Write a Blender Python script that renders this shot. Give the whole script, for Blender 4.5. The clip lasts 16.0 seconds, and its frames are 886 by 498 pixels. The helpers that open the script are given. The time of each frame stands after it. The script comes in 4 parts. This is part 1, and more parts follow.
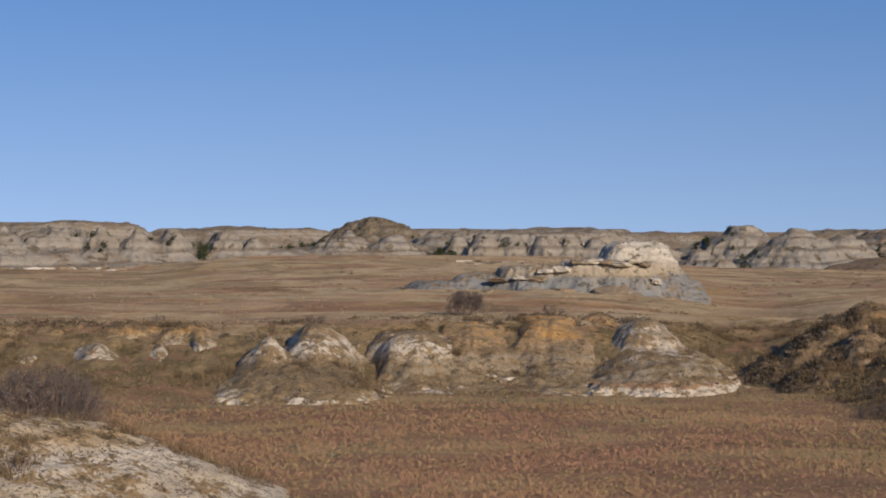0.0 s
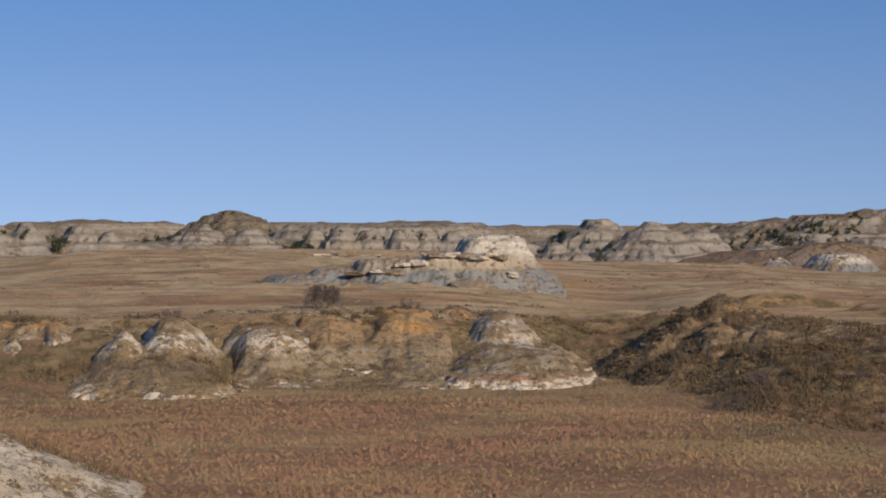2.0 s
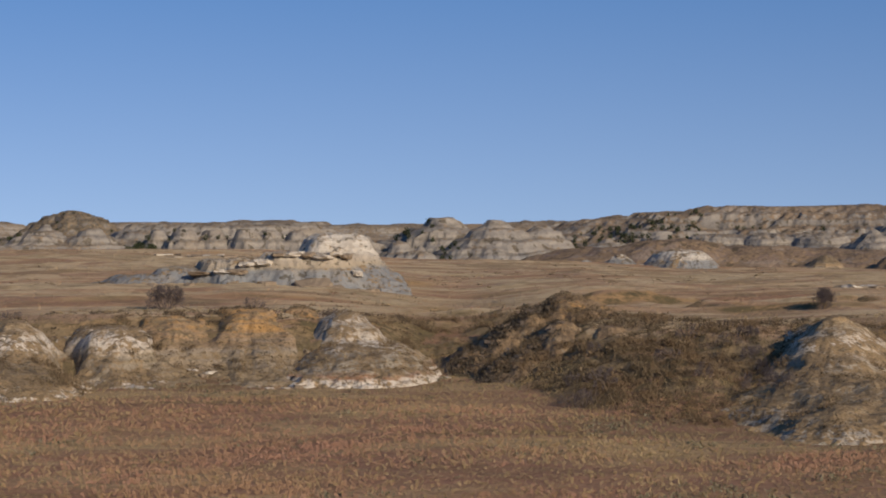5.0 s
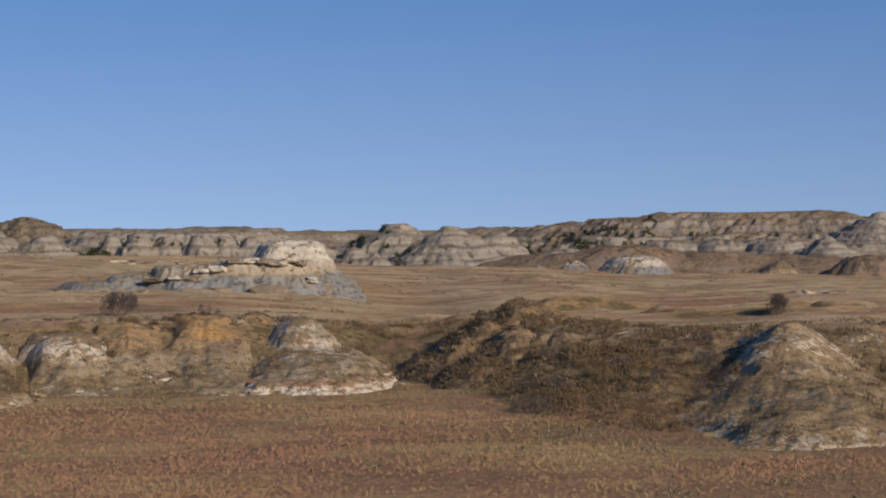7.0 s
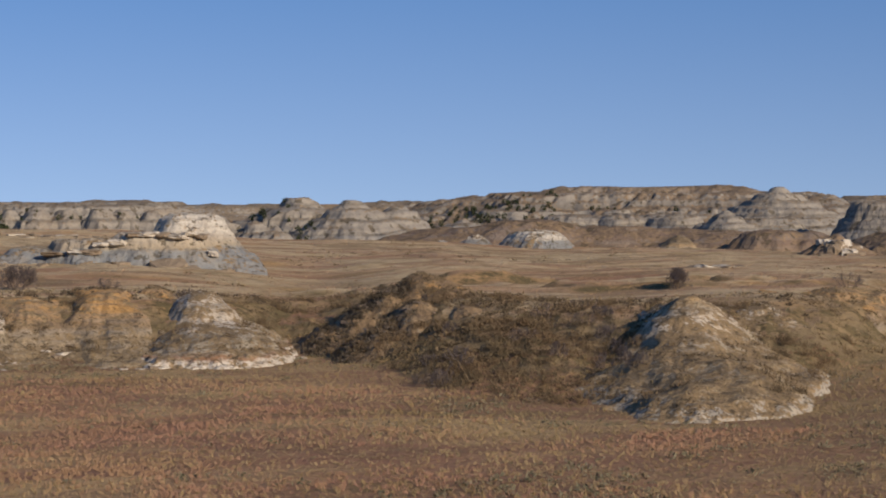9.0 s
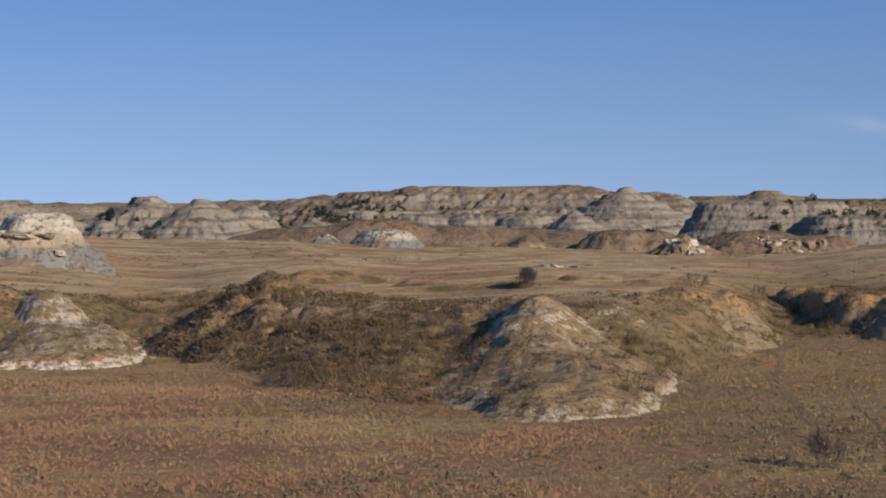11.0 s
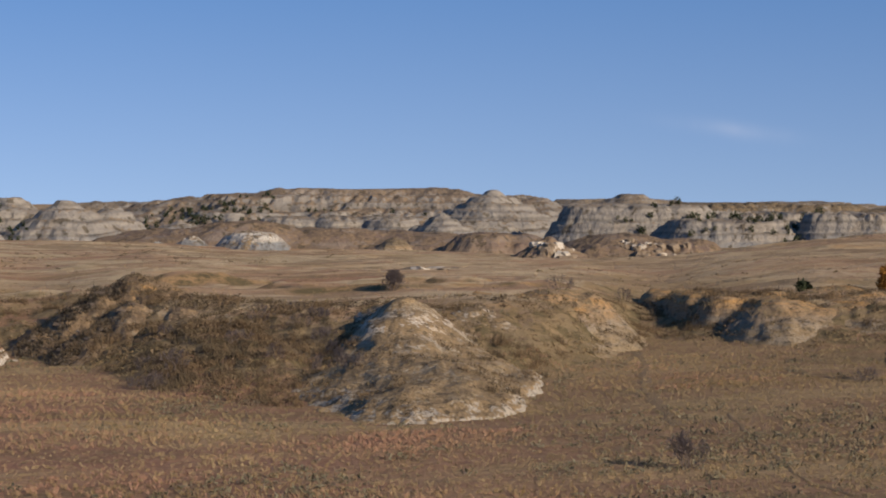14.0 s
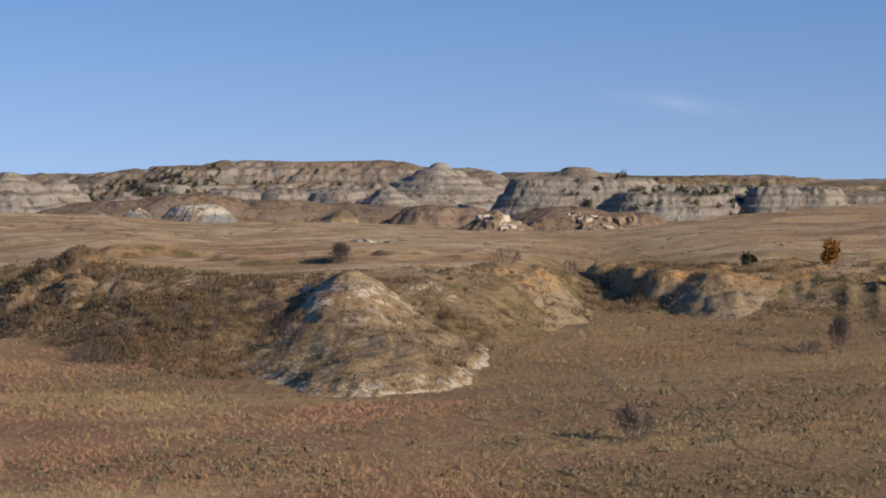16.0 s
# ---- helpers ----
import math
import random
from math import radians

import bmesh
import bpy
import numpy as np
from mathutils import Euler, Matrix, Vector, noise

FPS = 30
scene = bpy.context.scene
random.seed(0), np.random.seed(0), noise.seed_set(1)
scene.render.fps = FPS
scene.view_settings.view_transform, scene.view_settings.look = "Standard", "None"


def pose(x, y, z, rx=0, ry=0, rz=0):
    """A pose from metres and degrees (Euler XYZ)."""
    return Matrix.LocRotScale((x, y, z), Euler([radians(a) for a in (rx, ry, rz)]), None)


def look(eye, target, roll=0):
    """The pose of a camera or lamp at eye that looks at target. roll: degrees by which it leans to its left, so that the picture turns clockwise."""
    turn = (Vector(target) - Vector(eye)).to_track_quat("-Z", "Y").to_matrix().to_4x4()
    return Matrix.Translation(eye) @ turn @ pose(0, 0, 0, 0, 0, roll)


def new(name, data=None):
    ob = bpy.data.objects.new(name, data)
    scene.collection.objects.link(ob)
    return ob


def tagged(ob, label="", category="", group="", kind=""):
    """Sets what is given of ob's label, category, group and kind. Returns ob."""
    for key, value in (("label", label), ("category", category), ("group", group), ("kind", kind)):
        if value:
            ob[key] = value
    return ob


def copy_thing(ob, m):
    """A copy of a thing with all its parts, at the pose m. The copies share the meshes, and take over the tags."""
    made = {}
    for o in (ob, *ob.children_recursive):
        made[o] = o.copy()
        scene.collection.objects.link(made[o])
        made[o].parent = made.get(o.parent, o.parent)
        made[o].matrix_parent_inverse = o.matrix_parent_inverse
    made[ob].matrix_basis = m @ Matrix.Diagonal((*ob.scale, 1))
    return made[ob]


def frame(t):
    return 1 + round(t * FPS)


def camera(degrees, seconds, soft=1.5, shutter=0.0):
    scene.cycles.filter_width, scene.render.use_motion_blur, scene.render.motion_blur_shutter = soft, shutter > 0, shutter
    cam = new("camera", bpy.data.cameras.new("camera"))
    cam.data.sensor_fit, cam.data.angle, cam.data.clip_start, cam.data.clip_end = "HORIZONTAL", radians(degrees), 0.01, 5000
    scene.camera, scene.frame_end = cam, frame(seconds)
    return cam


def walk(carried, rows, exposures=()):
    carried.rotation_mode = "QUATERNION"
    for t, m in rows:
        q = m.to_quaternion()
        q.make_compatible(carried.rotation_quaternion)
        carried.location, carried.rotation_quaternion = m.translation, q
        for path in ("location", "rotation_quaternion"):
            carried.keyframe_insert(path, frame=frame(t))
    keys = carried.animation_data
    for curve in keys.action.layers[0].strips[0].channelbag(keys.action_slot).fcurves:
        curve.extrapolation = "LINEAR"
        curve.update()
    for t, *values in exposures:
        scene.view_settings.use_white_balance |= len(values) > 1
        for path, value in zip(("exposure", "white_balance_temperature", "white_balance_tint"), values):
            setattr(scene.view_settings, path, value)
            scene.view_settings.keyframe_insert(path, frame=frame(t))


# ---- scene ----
EYE = 11.0
cam = camera(23.63, 16.0, soft=1.9)
# seconds, yaw, pitch, roll: the camera turns on one spot of an overlook
ROWS = [
    (0, 0.000, -0.470, 0.000),
    (0.5, -0.189, -0.259, 0.281),
    (1, -1.895, -0.238, -0.252),
    (1.5, -2.973, -0.390, -0.106),
    (2, -3.861, -0.645, -0.005),
    (2.5, -4.483, -0.800, 0.221),
    (3, -5.125, -0.835, 0.322),
    (3.5, -5.966, -0.802, 0.542),
    (4, -6.757, -0.736, 0.523),
    (4.5, -7.449, -0.716, 0.644),
    (4.7, -7.735, -0.721, 0.488),
    (6.8, -9.104, -0.435, 0.370),
    (7, -9.295, -0.526, 0.346),
    (7.5, -10.242, -0.728, 0.318),
    (8, -10.976, -0.842, 0.332),
    (8.5, -11.491, -0.999, -0.042),
    (9, -11.961, -1.243, 0.232),
    (9.5, -13.194, -1.446, 0.441),
    (10, -14.650, -1.525, 0.168),
    (10.2, -14.985, -1.470, 0.160),
    (12.3, -17.512, -0.985, -0.090),
    (12.5, -17.767, -0.958, -0.102),
    (13, -18.351, -1.022, -0.323),
    (13.5, -18.993, -1.122, -0.196),
    (14, -19.608, -1.204, -0.121),
    (14.5, -20.213, -1.331, -0.427),
    (15, -20.639, -1.537, -0.321),
    (15.5, -20.874, -1.759, -0.311),
    (16, -21.053, -1.935, -0.251),
]
walk(cam, [(t, pose(0, 0, EYE, 90 + pitch, roll, yaw)) for t, yaw, pitch, roll in ROWS],
     exposures=[(0.0, -0.06, 6500, 18), (7.0, -0.10, 6500, 18), (10.0, 0.03, 6500, 18), (12.5, 0.05, 6500, 18), (14.5, 0.11, 6500, 18), (16.0, 0.20, 6500, 18)])

# ---- light ----
SUN_TO = Vector((0.53, -0.848, 0.0)).normalized()  # the sun's compass side
SUN_EL = 22.5
world = bpy.data.worlds.new("world")
scene.world = world
world.use_nodes = True
wn = world.node_tree.nodes
sky = wn.new("ShaderNodeTexSky")
sky.sky_type = "NISHITA"
sky.sun_disc = False
sky.sun_elevation = radians(SUN_EL)
sky.sun_rotation = math.atan2(SUN_TO.x, SUN_TO.y)
sky.air_density, sky.dust_density, sky.ozone_density = 1.0, 0.5, 3.6
# clear dry air: the pale belt of the sky lies close to the horizon
gen = wn.new("ShaderNodeTexCoord")
lift = wn.new("ShaderNodeVectorMath")
lift.operation = "MULTIPLY_ADD"
lift.inputs[1].default_value, lift.inputs[2].default_value = (1, 1, 2.0), (0, 0, 0.2)
norm = wn.new("ShaderNodeVectorMath")
norm.operation = "NORMALIZE"
wl = world.node_tree.links
wl.new(gen.outputs["Generated"], lift.inputs[0])
wl.new(lift.outputs[0], norm.inputs[0])
wl.new(norm.outputs[0], sky.inputs["Vector"])
wn["Background"].inputs[1].default_value = 0.133


def sky_math(op, a, b):
    n = wn.new("ShaderNodeMath")
    n.operation = op
    for sock, v in zip(n.inputs, (a, b)):
        if isinstance(v, (int, float)):
            sock.default_value = v
        else:
            wl.new(v, sock)
    return n.outputs[0]


# one thin wisp of cirrus low in the sky
def along(direction):
    n = wn.new("ShaderNodeVectorMath")
    n.operation = "DOT_PRODUCT"
    n.inputs[1].default_value = direction
    wl.new(gen.outputs["Generated"], n.inputs[0])
    return n.outputs["Value"]


CLOUD = radians(27.4)
across = along((math.cos(CLOUD), -math.sin(CLOUD), 0))
ahead = along((math.sin(CLOUD), math.cos(CLOUD), 0))
height = sky_math("ADD", sky_math("SUBTRACT", along((0, 0, 1)), 0.0352), sky_math("MULTIPLY", across, 0.13))
spread = sky_math("ADD", sky_math("POWER", sky_math("MULTIPLY", across, 40.0), 2.0), sky_math("POWER", sky_math("MULTIPLY", sky_math("ABSOLUTE", height, 0), 280.0), 2.0))
wisp = sky_math("MULTIPLY", sky_math("POWER", 2.718, sky_math("MULTIPLY", spread, -1.0)), sky_math("GREATER_THAN", ahead, 0.0))
fray = wn.new("ShaderNodeTexNoise")
fray.inputs["Scale"].default_value, fray.inputs["Detail"].default_value = 60.0, 4.0
wl.new(gen.outputs["Generated"], fray.inputs["Vector"])
wisp = sky_math("MULTIPLY", wisp, sky_math("MULTIPLY", fray.outputs[0], 0.22))
veil = wn.new("ShaderNodeMix")
veil.data_type = "RGBA"
veil.inputs[7].default_value = (5.2, 5.4, 5.8, 1)
wl.new(wisp, veil.inputs[0])
clear = wn.new("ShaderNodeHueSaturation")
clear.inputs["Hue"].default_value = 0.5
# the blue deepens upward, out of the pale air at the horizon
deep = sky_math("MINIMUM", sky_math("ADD", sky_math("MULTIPLY", along((0, 0, 1)), 1.9), 0.90), 1.2)
wl.new(deep, clear.inputs["Saturation"])
wl.new(sky_math("MINIMUM", sky_math("ADD", sky_math("MULTIPLY", along((0, 0, 1)), 1.6), 0.91), 1.15), clear.inputs["Value"])
wl.new(sky.outputs[0], clear.inputs["Color"])
wl.new(clear.outputs[0], veil.inputs[6])
wl.new(veil.outputs[2], wn["Background"].inputs[0])
sun = new("sun", bpy.data.lights.new("sun", "SUN"))
sun.data.energy, sun.data.angle, sun.data.color = 5.0, radians(0.5), (1.0, 0.915, 0.74)
toward = Vector((SUN_TO.x * math.cos(radians(SUN_EL)), SUN_TO.y * math.cos(radians(SUN_EL)), math.sin(radians(SUN_EL))))
sun.matrix_world = look((60, -40, 60), Vector((60, -40, 60)) - toward)


# ---- noise on arrays ----
def hashed(ix, iy, seed):
    a = (ix.astype(np.int64) * 374761393 + iy.astype(np.int64) * 668265263 + seed * 974634077) & 0xFFFFFFFF
    a = ((a ^ (a >> 13)) * 1274126177) & 0xFFFFFFFF
    a = a ^ (a >> 16)
    return (a & 0xFFFFFF) / float(0xFFFFFF) * 2 - 1


def vnoise(x, y, seed=0):
    x, y = np.asarray(x, float), np.asarray(y, float)
    ix, iy = np.floor(x), np.floor(y)
    fx, fy = x - ix, y - iy
    fx, fy = fx * fx * fx * (fx * (fx * 6 - 15) + 10), fy * fy * fy * (fy * (fy * 6 - 15) + 10)
    a, b = hashed(ix, iy, seed), hashed(ix + 1, iy, seed)
    c, d = hashed(ix, iy + 1, seed), hashed(ix + 1, iy + 1, seed)
    return (a * (1 - fx) + b * fx) * (1 - fy) + (c * (1 - fx) + d * fx) * fy


def fbm(x, y, octaves=4, seed=0):
    s, amp, total = 0, 1.0, 0
    for k in range(octaves):
        s = s + amp * vnoise(x * 2 ** k + 17.3 * k, y * 2 ** k - 9.1 * k, seed + k)
        total += amp
        amp *= 0.5
    return s / total


def ridged(x, y, octaves=3, seed=0):
    s, amp, total = 0, 1.0, 0
    for k in range(octaves):
        s = s + amp * (1 - 2 * np.abs(vnoise(x * 2 ** k + 5.7 * k, y * 2 ** k + 3.3 * k, seed + 31 * k)))
        total += amp
        amp *= 0.5
    return s / total


def billow(x, y, octaves=2, seed=0):
    """Sharp valleys between rounded noses, 0 to 1."""
    s, amp, total = 0, 1.0, 0
    for k in range(octaves):
        s = s + amp * (1 - np.abs(vnoise(x * 2 ** k + 5.7 * k, y * 2 ** k + 3.3 * k, seed + 31 * k))) ** 2.5
        total += amp
        amp *= 0.45
    return s / total


def step(a, b, x):
    t = np.clip((x - a) / (b - a), 0, 1)
    return t * t * (3 - 2 * t)


def spot(az, r):
    return r * math.sin(radians(az)), r * math.cos(radians(az))


# ---- the lie of the land: bearing, then foot, brow and height of the bank, then far brow and its height ----
LAND = [
    (-60, 136, 166, 4.4, 340, 5.5),
    (-12, 136, 164, 4.3, 330, 5.5),
    (-8, 137, 160, 4.1, 330, 5.4),
    (-5.5, 138, 159, 4.0, 320, 7.1),
    (-1.3, 143, 163, 4.3, 320, 7.5),
    (3.0, 144, 164, 4.3, 320, 7.2),
    (5.4, 142, 165, 4.1, 320, 6.2),
    (7.0, 147, 170, 3.5, 320, 5.5),
    (8.0, 153, 178, 2.6, 320, 5.5),
    (9.0, 148, 178, 2.6, 320, 5.5),
    (10.2, 136, 172, 3.4, 320, 5.2),
    (12.4, 118, 163, 4.1, 320, 4.7),
    (14.0, 115, 157, 3.9, 320, 4.0),
    (15.7, 115, 153, 3.7, 320, 4.0),
    (17.0, 113, 152, 3.9, 320, 4.0),
    (19.0, 114, 154, 4.1, 320, 3.9),
    (21.0, 119, 156, 4.15, 310, 3.8),
    (22.8, 134, 161, 3.85, 280, 3.6),
    (24.1, 148, 168, 3.5, 268, 3.9),
    (24.9, 162, 190, 2.0, 265, 4.0),
    (26.0, 160, 186, 2.4, 270, 4.2),
    (27.3, 156, 178, 3.2, 280, 4.8),
    (29.5, 153, 174, 3.9, 300, 5.9),
    (33.0, 152, 174, 3.9, 340, 7.3),
    (60, 150, 172, 4.0, 340, 7.5),
]
LA = np.array(LAND, float)
GRID = np.arange(-60, 60.01, 0.1)
KERNEL = np.exp(-0.5 * (np.arange(-25, 26) / 7.0) ** 2)
LB = np.stack([GRID] + [np.convolve(np.pad(np.interp(GRID, LA[:, 0], LA[:, k]), 25, "edge"), KERNEL / KERNEL.sum(), "valid") for k in range(1, 6)], 1)


def ground_z(x, y):
    x, y = np.asarray(x, float), np.asarray(y, float)
    r = np.hypot(x, y)
    az = np.degrees(np.arctan2(x, y))
    wob = fbm(x / 9, y / 9, 3, 3)
    azw = az + 0.25 * wob
    foot, brow, hb, far, hf = (np.interp(azw, LB[:, 0], LB[:, k]) for k in range(1, 6))
    foot = foot + 1.6 * fbm(x / 5, y / 5, 3, 8)
    brow = brow + 1.2 * fbm(x / 4, y / 4, 3, 9)
    meadow = 0.25 * fbm(x / 18, y / 18, 3, 1) + 0.05 * fbm(x / 2.2, y / 2.2, 3, 2) + 0.02 * np.clip(r - 100, 0, 60) * 0.4
    bank = np.clip((r - foot) / (brow - foot), 0, 1)
    bank = 0.35 * bank + 0.65 * bank * bank * (3 - 2 * bank)
    top = hb + (hf - hb) * np.clip((r - brow) / (far - brow), 0, 1) ** 1.6
    top = top + step(0, 25, r - brow) * (0.42 * fbm(x / 34, y / 11, 3, 5) + 0.14 * fbm(x / 9, y / 4, 3, 6) + 0.5 * (billow(x / 22, y / 9, 2, 15) - 0.6))
    top = top + 1.7 * np.clip(fbm(x / 7, y / 6, 3, 14), 0, 1) * np.exp(-((r - 188) / 13) ** 2) * step(6, 9, az) * (1 - step(22, 25, az))
    z = meadow * (1 - bank) + top * bank + bank * (1 - bank) * (1.3 * ridged(az * 1.3, r / 16, 3, 11) + 1.8 * fbm(x / 2.6, y / 2.6, 4, 13))
    down = step(0, 170, r - far)
    z = z * (1 - down) + (-4 + 1.2 * fbm(x / 60, y / 60, 3, 7)) * down
    z = z + step(1500, 4300, r) * (13.5 + 5 * fbm(x / 700, y / 700, 3, 4))
    hill = 1 - step(2, 50, r)
    behind = step(60, 120, np.abs(az))
    z = z * (1 - behind * step(30, 90, r)) + behind * step(30, 90, r) * (5 + 3 * fbm(x / 90, y / 90, 3, 12))
    return z * (1 - hill) + 9.4 * hill


SURFACES = [ground_z]
HEIGHTS = {}


def top_z(x, y):
    return np.max([f(x, y) for f in SURFACES], axis=0)


# ---- mesh helpers ----
def link_grid(name, X, Y, Z, keep, material, parent=None):
    """A sheet of quads on the grids X, Y, Z; keep says which cells stay."""
    n, m = X.shape
    idx = np.arange(n * m).reshape(n, m)
    quads = np.stack([idx[:-1, :-1], idx[1:, :-1], idx[1:, 1:], idx[:-1, 1:]], -1)[keep].reshape(-1, 4)
    used = np.unique(quads)
    remap = np.zeros(n * m, np.int64)
    remap[used] = np.arange(len(used))
    co = np.stack([X.ravel(), Y.ravel(), Z.ravel()], 1)[used]
    return link_mesh(name, co, remap[quads], material, parent, True)


def link_mesh(name, co, faces, material, parent=None, smooth=False):
    me = bpy.data.meshes.new(name)
    faces = np.asarray(faces)
    k = faces.shape[1]
    me.vertices.add(len(co))
    me.vertices.foreach_set("co", np.asarray(co, np.float32).ravel())
    me.loops.add(faces.size)
    me.loops.foreach_set("vertex_index", faces.ravel().astype(np.int32))
    me.polygons.add(len(faces))
    me.polygons.foreach_set("loop_start", (np.arange(len(faces)) * k).astype(np.int32))
    me.polygons.foreach_set("use_smooth", np.full(len(faces), smooth))
    me.update(calc_edges=True)
    me.validate()
    me.materials.append(material)
    ob = new(name, me)
    if parent:
        ob.parent = parent
    return ob


# ---- materials ----
def tree_of(name):
    mat = bpy.data.materials.new(name)
    mat.use_nodes = True
    nt = mat.node_tree
    return mat, nt, nt.nodes["Principled BSDF"]


def node(nt, kind, **values):
    n = nt.nodes.new("ShaderNode" + kind)
    for key, v in values.items():
        if key in n.inputs:
            n.inputs[key].default_value = v
    return n


def noise_tex(nt, scale, detail=4.0, rough=0.55, vec=None, distort=0.0):
    n = node(nt, "TexNoise", Scale=scale, Detail=detail, Roughness=rough, Distortion=distort)
    if vec is not None:
        nt.links.new(vec, n.inputs["Vector"])
    return n.outputs[0]


def ramp(nt, fac, stops, constant=False):
    n = nt.nodes.new("ShaderNodeValToRGB")
    n.color_ramp.interpolation = "CONSTANT" if constant else "LINEAR"
    while len(n.color_ramp.elements) < len(stops):
        n.color_ramp.elements.new(0.5)
    for e, (p, c) in zip(n.color_ramp.elements, stops):
        e.position = p
        e.color = (*c, 1) if len(c) == 3 else c
    nt.links.new(fac, n.inputs[0])
    return n.outputs[0]


def mix(nt, fac, a, b):
    n = nt.nodes.new("ShaderNodeMix")
    n.data_type = "RGBA"
    for sock, v in ((n.inputs[0], fac), (n.inputs[6], a), (n.inputs[7], b)):
        if isinstance(v, (int, float)):
            sock.default_value = v
        elif isinstance(v, tuple):
            sock.default_value = (*v, 1)
        else:
            nt.links.new(v, sock)
    return n.outputs[2]


def calc(nt, op, a, b=None, c=None):
    n = nt.nodes.new("ShaderNodeMath")
    n.operation = op
    for sock, v in zip(n.inputs, (a, b, c)):
        if v is None:
            continue
        if isinstance(v, (int, float)):
            sock.default_value = v
        else:
            nt.links.new(v, sock)
    return n.outputs[0]


def span(nt, v, a, b, c=0.0, d=1.0):
    n = node(nt, "MapRange")
    for k, val in zip((1, 2, 3, 4), (a, b, c, d)):
        n.inputs[k].default_value = val
    nt.links.new(v, n.inputs[0])
    return n.outputs[0]


def stretched(nt, pos, sx, sy, sz):
    n = nt.nodes.new("ShaderNodeVectorMath")
    n.operation = "MULTIPLY"
    n.inputs[1].default_value = (sx, sy, sz)
    nt.links.new(pos, n.inputs[0])
    return n.outputs[0]


def bump(nt, bsdf, height, strength, distance):
    n = node(nt, "Bump", Strength=strength, Distance=distance)
    nt.links.new(height, n.inputs["Height"])
    nt.links.new(n.outputs[0], bsdf.inputs["Normal"])


WHITE, PALE, GREY, BLUE = (0.53, 0.45, 0.345), (0.42, 0.335, 0.23), (0.27, 0.235, 0.185), (0.195, 0.195, 0.183)
TAN, ORANGE, RUST = (0.36, 0.26, 0.145), (0.39, 0.215, 0.075), (0.25, 0.12, 0.055)
OLIVE, DRY = (0.175, 0.12, 0.062), (0.34, 0.225, 0.115)


def badlands(name, z0, z1, stops, green=0.5, plants=OLIVE, size=1.0, wobble=0.06, grit=0.12, level=0.26, crumb=1.0, patchy=0.4):
    """Layered clay: bands by height, rain streaks, sparse plants where it is less steep."""
    mat, nt, bsdf = tree_of(name)
    geo = nt.nodes.new("ShaderNodeNewGeometry")
    pos = geo.outputs["Position"]
    sep = nt.nodes.new("ShaderNodeSeparateXYZ")
    nt.links.new(pos, sep.inputs[0])
    warp = noise_tex(nt, 0.22 / size, 3, 0.5, pos)
    fine = noise_tex(nt, 2.2 / size, 5, 0.6, pos)
    h = span(nt, sep.outputs[2], z0, z1)
    h = calc(nt, "ADD", h, calc(nt, "MULTIPLY", calc(nt, "SUBTRACT", warp, 0.5), wobble * 3))
    h = calc(nt, "ADD", h, calc(nt, "MULTIPLY", calc(nt, "SUBTRACT", fine, 0.5), wobble * 1.5))
    col = ramp(nt, h, stops)
    wash = noise_tex(nt, 0.42 / size, 4, 0.6, pos, 0.4)
    col = mix(nt, span(nt, wash, 0.50, 0.64, 0, patchy), col, (0.25, 0.185, 0.115))
    thin = noise_tex(nt, 1.0, 3, 0.6, stretched(nt, pos, 0.12 / size, 0.12 / size, 3.2 / size))
    col = mix(nt, span(nt, thin, 0.45, 0.60, 0, 0.6), col, mix(nt, 0.5, col, GREY))
    streak = noise_tex(nt, 1.0, 4, 0.65, stretched(nt, pos, 2.6 / size, 2.6 / size, 0.35 / size))
    col = mix(nt, span(nt, streak, 0.52, 0.75, 0, 0.3), col, mix(nt, 0.6, col, (0.14, 0.11, 0.075)))
    nz = nt.nodes.new("ShaderNodeSeparateXYZ")
    nt.links.new(geo.outputs["Normal"], nz.inputs[0])
    patch = noise_tex(nt, 0.55 / size, 5, 0.65, pos)
    speck = noise_tex(nt, 3.4 / size, 3, 0.6, pos)
    growth = calc(nt, "ADD", calc(nt, "MULTIPLY", patch, 0.9), calc(nt, "MULTIPLY", speck, 0.55))
    growth = calc(nt, "ADD", growth, span(nt, nz.outputs[2], 0.35, 0.98, 0.16 - level, 0.16))
    cover = span(nt, growth, 1.01 - 0.42 * green, 1.07 - 0.42 * green)
    plant = mix(nt, span(nt, speck, 0.35, 0.65), plants, mix(nt, 0.55, plants, DRY))
    col = mix(nt, cover, col, plant)
    scrub = noise_tex(nt, 1.35 / size, 5, 0.62, pos)
    col = mix(nt, span(nt, scrub, 0.585, 0.615, 0, 0.85), col, mix(nt, 0.85, col, (0.075, 0.056, 0.033)))
    # pebbles and small dead tufts, then pale crumbs
    crumbs = noise_tex(nt, 6.5 / size, 3, 0.55, pos)
    col = mix(nt, span(nt, crumbs, 0.575, 0.615, 0, 0.8 * crumb), col, mix(nt, 0.85, col, (0.075, 0.055, 0.035)))
    col = mix(nt, span(nt, crumbs, 0.42, 0.34, 0, 0.35 * crumb), col, mix(nt, 0.5, col, (0.52, 0.45, 0.35)))
    nt.links.new(col, bsdf.inputs["Base Color"])
    bsdf.inputs["Roughness"].default_value = 0.95
    bsdf.inputs["Specular IOR Level"].default_value = 0.1
    rough_h = calc(nt, "ADD", calc(nt, "MULTIPLY", fine, 0.7), calc(nt, "ADD", streak, calc(nt, "MULTIPLY", crumbs, 0.6 * crumb)))
